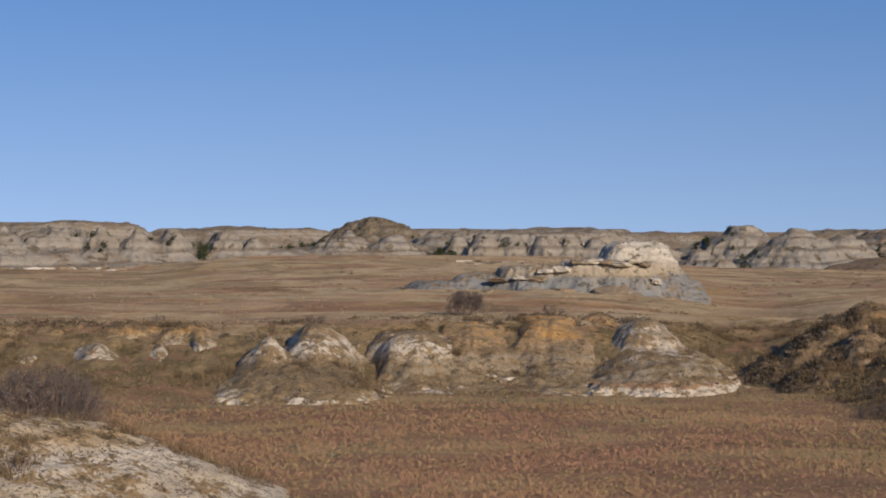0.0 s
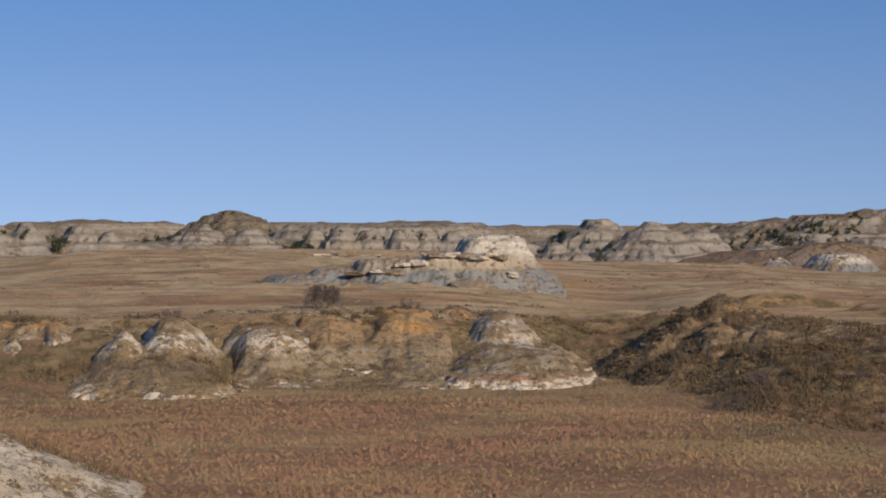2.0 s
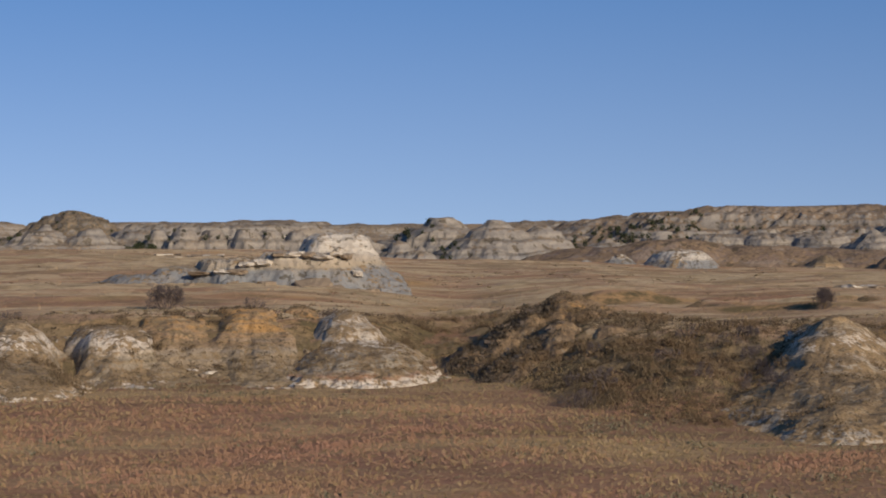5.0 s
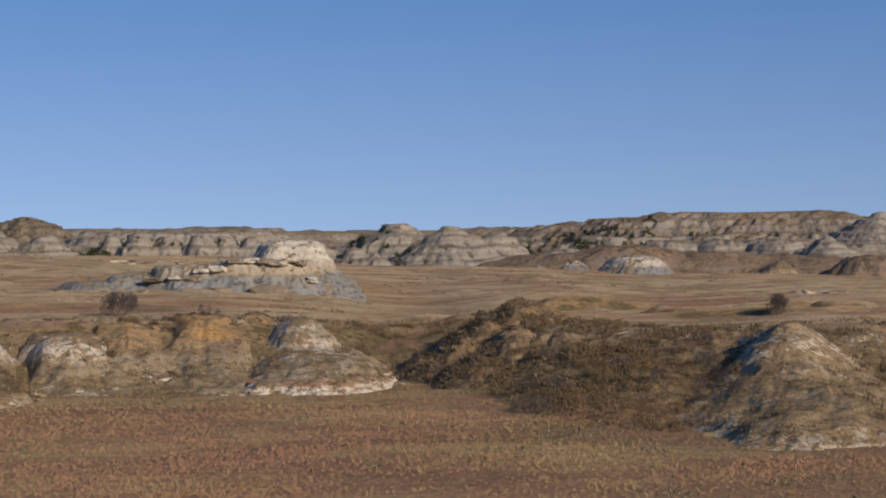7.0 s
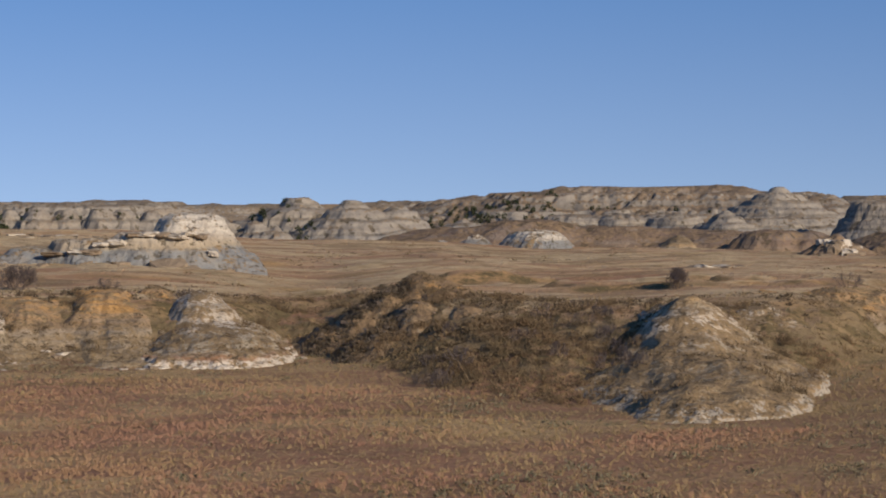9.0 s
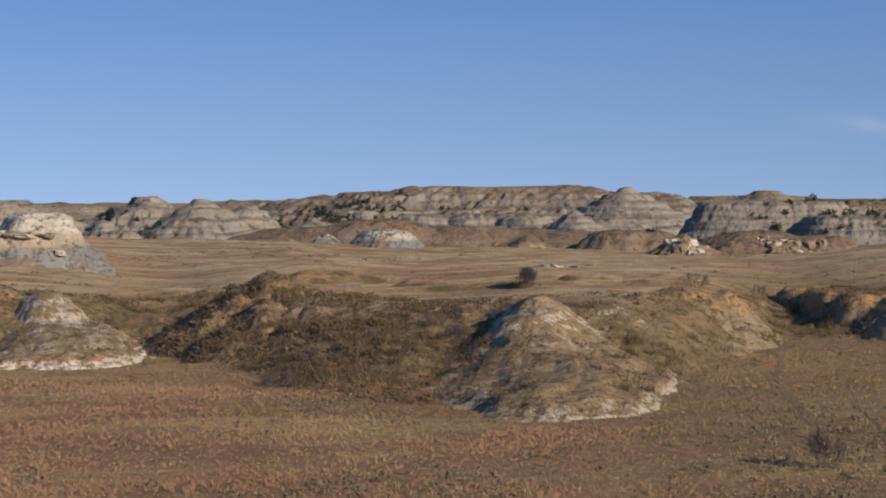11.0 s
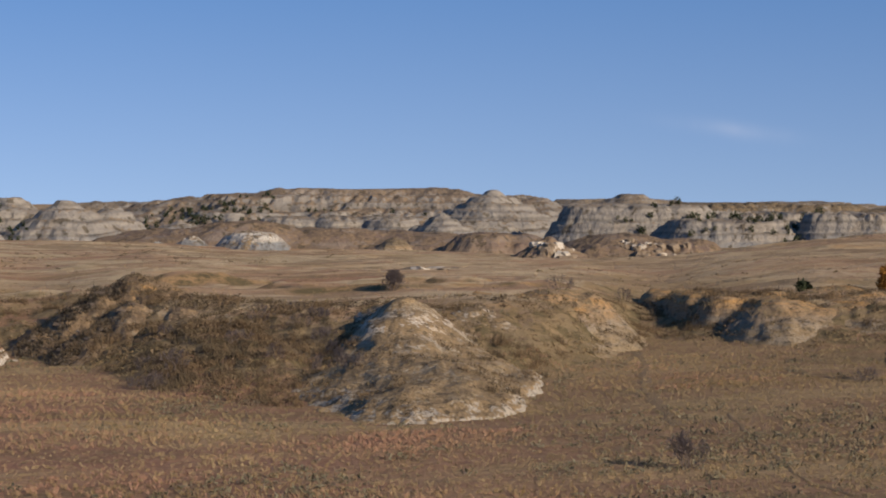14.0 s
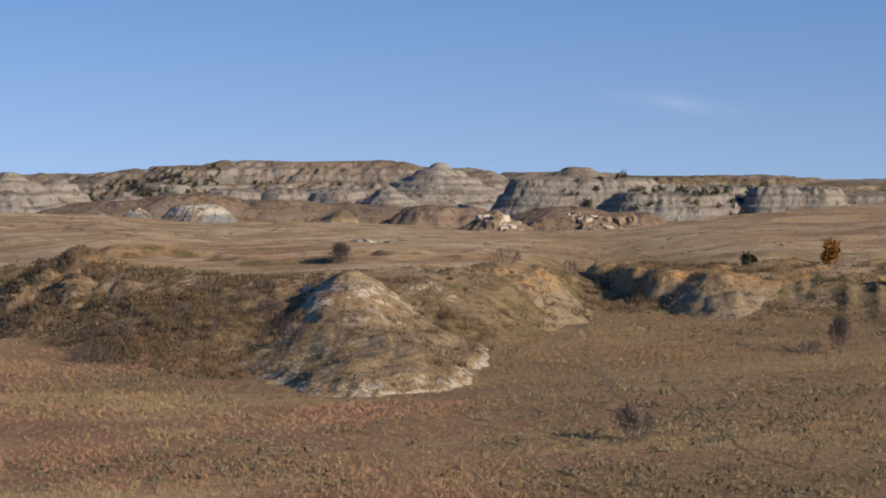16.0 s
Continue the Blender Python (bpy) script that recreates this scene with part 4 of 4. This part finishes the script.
def bare_shrub(label, at, height, width, stems, seed, group="bare shrubs", depth=5, upright=1.0):
    """Stems from one root, forking into a rounded crown of fine twigs."""
    rnd = random.Random(seed)
    ob = thing("bare_shrub", label, "shrub", at, group)
    made = []
    for i in range(stems):
        t = 2 * math.pi * (i + rnd.random() * 0.6) / stems
        out = rnd.uniform(0.15, 1.3) * width / height
        way = Vector((math.cos(t) * out, math.sin(t) * out, upright)).normalized()
        segs = []
        grow(rnd, Vector((math.cos(t) * 0.06, math.sin(t) * 0.06, -0.1)), way, height * 0.30, 0.035 * height / 2.5, depth, 0.55, segs)
        made.append(segs)
    ends = sorted(s[2].z for segs in made for s in segs)
    wide = sorted(math.hypot(s[2].x, s[2].y) for segs in made for s in segs)
    fz, fx = height / ends[int(len(ends) * 0.93)], width * 0.5 / wide[int(len(wide) * 0.90)]
    put = lambda p: Vector((p.x * fx, p.y * fx, p.z * fz))
    ball = lambda p: (p.x ** 2 + p.y ** 2) / (width * 0.52) ** 2 + ((p.z - height * 0.52) / (height * 0.52)) ** 2
    for segs in made:
        main = [(put(a), put(b), max(ra, 0.008), max(rb, 0.008)) for d, a, b, ra, rb in segs if d >= depth - 1]
        fine = [(put(a), put(b), max(ra, 0.010), max(rb, 0.008)) for d, a, b, ra, rb in segs if d < depth - 1]
        fine = [s for s in fine if ball(s[1]) < 1.0 + 0.35 * rnd.random() or s[1].z < height * 0.3]
        co, fc = tubes(main, 4)
        stem = link_mesh("stem", np.array([tuple(c) for c in co]), fc, M_BARK, ob)
        if fine:
            co, fc = tubes(fine, 3)
            tagged(link_mesh("twig_crown", np.array([tuple(c) for c in co]), fc, M_TWIG, stem), "fine bare twigs", kind="stuff")
    return ob


def ground_at(az, r, sink=0.05):
    x, y = spot(az, r)
    return x, y, float(top_z(np.array([x]), np.array([y]))[0]) - sink


bare_shrub("rounded leafless grey shrub on the upper flat", ground_at(0.62, 169, 0.2), 2.1, 3.1, 12, 1, upright=0.6)
bare_shrub("dense leafless dark shrub on the upper flat", ground_at(18.26, 172, 0.2), 1.85, 1.9, 12, 2)
bare_shrub("large leafless shrub behind a clay knoll", ground_at(-10.8, 103), 4.4, 6.4, 20, 3, upright=0.8)
bare_shrub("leafless purple-brown shrub on the open meadow", ground_at(26.17, 88.2, 0.1), 1.6, 1.8, 9, 4, depth=4)
bare_shrub("small upright leafless tree on the meadow", ground_at(31.72, 132), 2.3, 1.5, 7, 5, upright=1.5)
bare_shrub("thin pale leafless shrub by the bank's brow", ground_at(22.8, 176), 1.3, 2.6, 8, 6, depth=3)
bare_shrub("thin pale leafless shrub by the bank's brow", ground_at(24.5, 180), 1.2, 1.8, 7, 7, depth=3)
bare_shrub("thin leafless shrub on the open meadow", ground_at(30.9, 131), 1.0, 1.6, 8, 12, depth=3)
bare_shrub("low dark leafless shrub on the bank's brow", ground_at(2.95, 163), 0.8, 1.8, 9, 8, depth=3)
bare_shrub("low dark leafless shrub on the bank's brow", ground_at(5.0, 160), 0.6, 1.6, 9, 9, depth=3)
bare_shrub("low dark leafless shrub on the bank's brow", ground_at(-3.45, 160), 0.7, 1.6, 9, 10, depth=3)
bare_shrub("low dark leafless shrub on the bank's brow", ground_at(-7.6, 161), 0.7, 1.5, 9, 11, depth=3)


rh = random.Random(31)
for k in range(20):
    az, r = (rh.uniform(11.4, 16.4), rh.uniform(124, 150)) if k < 14 else (rh.uniform(16.2, 17.2), rh.uniform(118, 136))
    bare_shrub("small dark tangled leafless shrub in the hollow", ground_at(az, r), rh.uniform(0.6, 1.2), rh.uniform(1.0, 2.0), 9, 60 + k, "shrubs in the hollow", 3, 0.7)


def leafy(name, label, category, at, height, width, material, seed, group="", flakes=420, lobes=9):
    """A small tree: trunk, limbs and a crown of loose flakes in uneven lobes."""
    r2 = np.random.default_rng(seed)
    rnd = random.Random(seed)
    ob = thing(name, label, category, at, group)
    segs = [(Vector((0, 0, -0.1)), Vector((0.02, 0.01, height * 0.7)), 0.05 * height / 2, 0.015)]
    cen = []
    for i in range(lobes):
        t, q = rnd.uniform(0, 6.28), rnd.uniform(0.12, 0.9)
        c = Vector((math.cos(t) * width * 0.28 * (1.1 - q * 0.6), math.sin(t) * width * 0.28 * (1.1 - q * 0.6), height * (0.12 + 0.78 * q)))
        cen.append((c, width * rnd.uniform(0.18, 0.30)))
        segs.append((Vector((0, 0, height * q * 0.5)), c, 0.02, 0.008))
    co, fc = tubes(segs, 4)
    link_mesh("trunk", np.array([tuple(c) for c in co]), fc, M_BARK, ob)
    k = r2.integers(0, lobes, flakes)
    C = np.array([tuple(c) for c, _ in cen])[k]
    S = np.array([s for _, s in cen])[k]
    v = r2.normal(0, 1, (flakes, 3))
    v /= np.linalg.norm(v, axis=1)[:, None]
    p = C + v * (S * r2.uniform(0.4, 1.05, flakes))[:, None]
    e = width * 0.10
    a, b = r2.normal(0, 1, (flakes, 3)), r2.normal(0, 1, (flakes, 3))
    tri = np.stack([p - a * e * 0.5, p + a * e * 0.5, p + b * e * 0.8], 1).reshape(-1, 3)
    tri[:, 2] = np.maximum(tri[:, 2], 0.02)
    link_mesh("crown", tri, np.arange(3 * flakes).reshape(-1, 3), material, ob)
    return ob


leafy("small_tree", "small tree with rust-orange leaves on the upper flat", "tree", ground_at(31.45, 178), 2.3, 1.6, M_LEAFO, 21, "", 1700, 24)
leafy("juniper", "low dark green juniper on the upper flat", "juniper", ground_at(29.25, 178), 0.85, 1.7, M_JUNIPER, 22, "", 700, 10)
leafy("juniper", "dark green juniper on the slope of a bank", "juniper", ground_at(33.3, 166), 1.5, 1.9, M_JUNIPER, 23, "", 700, 12)

JUN = "junipers on the far slopes"
first = [leafy("juniper", "dark juniper on a far clay slope", "juniper", (0, 0, -40 - 5 * i), 2.3, 2.6, M_JUNIPER, 30 + i, JUN, 160, 7) for i in range(3)]
rj = random.Random(5)


def far_junipers(seed, az0, az1, r0, r1, n, low=0.7, big=1.3, steepest=9):
    for i in range(n):
        az, r = rj.uniform(az0, az1), rj.uniform(r0, r1)
        x, y = spot(az, r)
        z = float(HEIGHTS[seed](np.array([x]), np.array([y]))[0])
        if z < -3:
            continue
        s = rj.uniform(low, big)
        copy_thing(first[i % 3], pose(x, y, z - 0.2, 0, 0, rj.uniform(0, 360)) @ Matrix.Diagonal((s, s, s, 1)))


far_junipers(39, 11.6, 15.0, 962, 1012, 84)
far_junipers(39, 14.5, 21, 950, 1000, 24)
far_junipers(34, -0.45, 0.35, 692, 712, 34, 0.8, 1.4)
far_junipers(34, 0.6, 4.4, 705, 735, 16, 0.5, 1.0)
far_junipers(31, -6.75, -6.3, 640, 660, 7, 1.0, 1.6)
far_junipers(31, -10.5, -7.0, 640, 665, 18, 0.5, 1.1)
far_junipers(32, -4.4, -3.0, 738, 765, 22, 0.6, 1.1)
far_junipers(33, -2.9, -0.7, 975, 1000, 10, 0.3, 0.7)
far_junipers(36, 6.6, 7.8, 736, 760, 16, 0.6, 1.1)
far_junipers(37, 7.9, 8.5, 672, 695, 8, 0.6, 1.0)
far_junipers(41, 24.2, 26.6, 746, 760, 12, 0.6, 1.3)
far_junipers(48, 26.0, 29.2, 732, 765, 34, 0.6, 1.3)
far_junipers(49, 29.0, 29.8, 738, 765, 14, 0.6, 1.2)
far_junipers(43, 26.5, 34, 1050, 1090, 22, 0.8, 1.5)
far_junipers(44, -12, 12, 1750, 1850, 10, 0.8, 1.3)
for ob in first:
    ob.matrix_basis = pose(*spot(13 + 0.7 * first.index(ob), 985), 0)
    x, y = ob.location.x, ob.location.y
    ob.location.z = float(HEIGHTS[39](np.array([x]), np.array([y]))[0]) - 0.2


# ---- rocks ----
def rock_material(name, a, b, stain):
    mat, nt, bsdf = tree_of(name)
    geo = nt.nodes.new("ShaderNodeNewGeometry")
    pos = geo.outputs["Position"]
    info = nt.nodes.new("ShaderNodeObjectInfo")
    col = mix(nt, noise_tex(nt, 0.9, 5, 0.6, pos), a, b)
    col = mix(nt, calc(nt, "MULTIPLY", info.outputs["Random"], 0.4), col, b)
    col = mix(nt, span(nt, noise_tex(nt, 2.5, 5, 0.7, pos), 0.52, 0.7, 0, 0.7), col, stain)
    nt.links.new(col, bsdf.inputs["Base Color"])
    bsdf.inputs["Roughness"].default_value = 1.0
    bsdf.inputs["Specular IOR Level"].default_value = 0.05
    bump(nt, bsdf, noise_tex(nt, 3.0, 6, 0.65, pos), 0.8, 0.12)
    return mat


M_SAND = rock_material("pale sandstone", (0.55, 0.49, 0.40), (0.42, 0.35, 0.26), (0.26, 0.20, 0.13))
# dark rock of the spur, with the flank's shade put into its colour
M_SHADEROCK = rock_material("dark rock with shade", (0.11, 0.085, 0.065), (0.16, 0.12, 0.085), (0.06, 0.048, 0.038))
M_BROWNR = rock_material("brown sandstone", (0.27, 0.20, 0.13), (0.22, 0.165, 0.11), (0.12, 0.09, 0.06))


def boulder(name, label, seed, sx, sy, sz, material, at, turn=0, tip=0, group="sandstone blocks"):
    bm = bmesh.new()
    bmesh.ops.create_cube(bm, size=1.0)
    bmesh.ops.subdivide_edges(bm, edges=bm.edges[:], cuts=4, use_grid_fill=True)
    rnd = random.Random(seed)
    off = Vector((rnd.uniform(0, 99), rnd.uniform(0, 99), rnd.uniform(0, 99)))
    for v in bm.verts:
        p = v.co.copy()
        q = p.normalized() * 0.62
        p = p.lerp(q, 0.38)
        p += noise.noise_vector(p * 2.1 + off) * 0.16 + noise.noise_vector(p * 5 + off) * 0.06
        v.co = Vector((p.x * sx, p.y * sy, p.z * sz))
    me = bpy.data.meshes.new(name)
    bm.to_mesh(me)
    bm.free()
    me.materials.append(material)
    ob = new(name, me)
    ob.matrix_world = pose(*at, tip, 0, turn)
    return tagged(ob, label, "rock", group)


def blocks(n, az0, az1, r0, r1, s0, s1, label, group, seed, material=None, flat=0.6, sink=0.05):
    rnd = random.Random(seed)
    for i in range(n):
        az, r = az0 + (az1 - az0) * (i + rnd.random()) / n, rnd.uniform(r0, r1)
        s = rnd.uniform(s0, s1)
        boulder("boulder", label, seed * 50 + i, s * rnd.uniform(0.8, 1.5), s * rnd.uniform(0.7, 1.2), s * flat * rnd.uniform(0.7, 1.5),
                material or (M_SAND, M_BROWNR, M_BROWNR)[i % 3], ground_at(az, r, s * sink), rnd.uniform(0, 180), rnd.uniform(-12, 12), group)


blocks(30, 22.15, 23.1, 293, 299, 0.7, 2.0, "broken sandstone block on a rusty hill", "blocks on the rusty hill", 1, flat=0.8, sink=0.2)
blocks(40, 24.4, 26.8, 314, 320, 0.4, 1.6, "broken sandstone block on a rusty hill", "blocks on the rusty hill", 2, flat=0.9, sink=0.2)
blocks(14, 18.6, 20.3, 220, 226, 0.7, 1.5, "low white ledge stone in the grass", "ledge stones on the flat", 3, flat=0.25)
blocks(3, 15.25, 15.55, 190, 192, 0.5, 0.9, "low white ledge stone in the grass", "ledge stones on the flat", 4, flat=0.5)
blocks(18, 0.5, 2.7, 294, 302, 0.8, 1.9, "pale bare ledge stone on a low rise", "ledge stones on the flat", 5, flat=0.25)
blocks(20, -12.2, -8.6, 318, 326, 1.2, 2.6, "pale bare ledge stone on a low rise", "ledge stones on the flat", 6, flat=0.35)
blocks(7, 3.3, 4.4, 140, 143, 0.4, 0.9, "white clay block at the foot of a bank", "blocks at the bank's foot", 7, flat=0.35, sink=0.12)
blocks(4, 7.6, 8.3, 146, 149, 0.5, 1.1, "white clay block at the foot of a bank", "blocks at the bank's foot", 8, flat=0.35, sink=0.12)
blocks(5, 1.2, 2.1, 146, 149, 0.4, 0.9, "white clay block at the foot of a bank", "blocks at the bank's foot", 9, flat=0.4)
blocks(7, 11.6, 13.5, 330, 338, 0.4, 0.9, "pale broken sandstone block on a rusty hill", "blocks on the rusty hill", 10, flat=0.7)
# slabs of the outcrop: a broken sandstone ledge that juts out over the clay
rs = random.Random(8)
for k in range(14):
    az = 1.6 + 4.2 * (k + rs.uniform(-0.35, 0.35)) / 13
    sx, sz = rs.uniform(0.8, 2.2), rs.uniform(0.3, 0.65)
    at = ground_at(az, 221.4 + 0.5 * max(0, 3 - az) + rs.uniform(-0.4, 0.8), 0.15 * sz)
    boulder("sandstone_slab", "weathered sandstone slab jutting over grey clay", 900 + k, sx, 2.0, sz, M_SAND if k % 3 else M_BROWNR, at, rs.uniform(-25, 20), rs.uniform(-18, 8), "slabs of the outcrop")
for k, (az, r, s) in enumerate([(4.55, 218.4, 2.8), (5.15, 218.2, 1.5), (3.3, 218.8, 1.4), (6.1, 219.8, 1.3), (2.4, 219.2, 1.2), (5.7, 218.6, 0.9), (1.2, 220.2, 1.0), (0.2, 220.8, 0.8)]):
    boulder("sandstone_slab", "fallen tilted sandstone slab on grey clay", 950 + k, s * 1.3, s, s * 0.5, M_BROWNR, ground_at(az, r, 0.1), 20 * k, 18 - 7 * k, "slabs of the outcrop")

# dark broken rock on the spur's flank; its colour also stands in for shade
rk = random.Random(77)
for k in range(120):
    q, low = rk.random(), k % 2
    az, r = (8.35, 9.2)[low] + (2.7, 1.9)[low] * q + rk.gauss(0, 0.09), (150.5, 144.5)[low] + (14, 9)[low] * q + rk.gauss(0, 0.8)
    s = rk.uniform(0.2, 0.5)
    boulder("boulder", "broken brown rock on the spur's flank, darkened for shade", 1200 + k, s * 1.5, s, s * 0.6, M_SHADEROCK, ground_at(az, r, s * 0.1), rk.uniform(0, 180), rk.uniform(-35, 35), "dark rocks of the spur")


# ---- animal trails: narrow bare strips trodden into the grass ----
M_SOIL = rock_material("trodden soil", (0.17, 0.115, 0.066), (0.22, 0.15, 0.085), (0.12, 0.08, 0.046))


def trail(points, width, seed):
    P = [spot(az, r) for az, r in points]
    rows = []
    rt = random.Random(seed)
    for (x0, y0), (x1, y1) in zip(P, P[1:]):
        n = max(2, int(math.hypot(x1 - x0, y1 - y0) / 0.4))
        dx, dy = (x1 - x0), (y1 - y0)
        L = math.hypot(dx, dy)
        for i in range(n):
            q = i / n
            j = 0.08 * math.sin(len(rows) * 0.5) + rt.uniform(-0.05, 0.05)
            w = width * rt.uniform(0.7, 1.2)
            rows.append([(x0 + dx * q - dy / L * (s * w + j), y0 + dy * q + dx / L * (s * w + j)) for s in (-0.5, -0.17, 0.17, 0.5)])
    A = np.array(rows)
    X, Y = A[:, :, 0], A[:, :, 1]
    Z = ground_z(X, Y) + np.array([0.0, 0.02, 0.02, 0.0])[None, :] + 0.015
    ob = link_grid("trail", X, Y, Z, np.ones((X.shape[0] - 1, 3), bool), M_SOIL)
    tagged(ob, "narrow trodden soil trail through dry grass", "path", kind="structure")


trail([(24.8, 152), (25.0, 146), (25.15, 124), (25.5, 113), (26.0, 104)], 0.8, 1)
trail([(27.2, 112), (28.0, 100), (29.4, 85), (30.8, 81)], 0.25, 2)
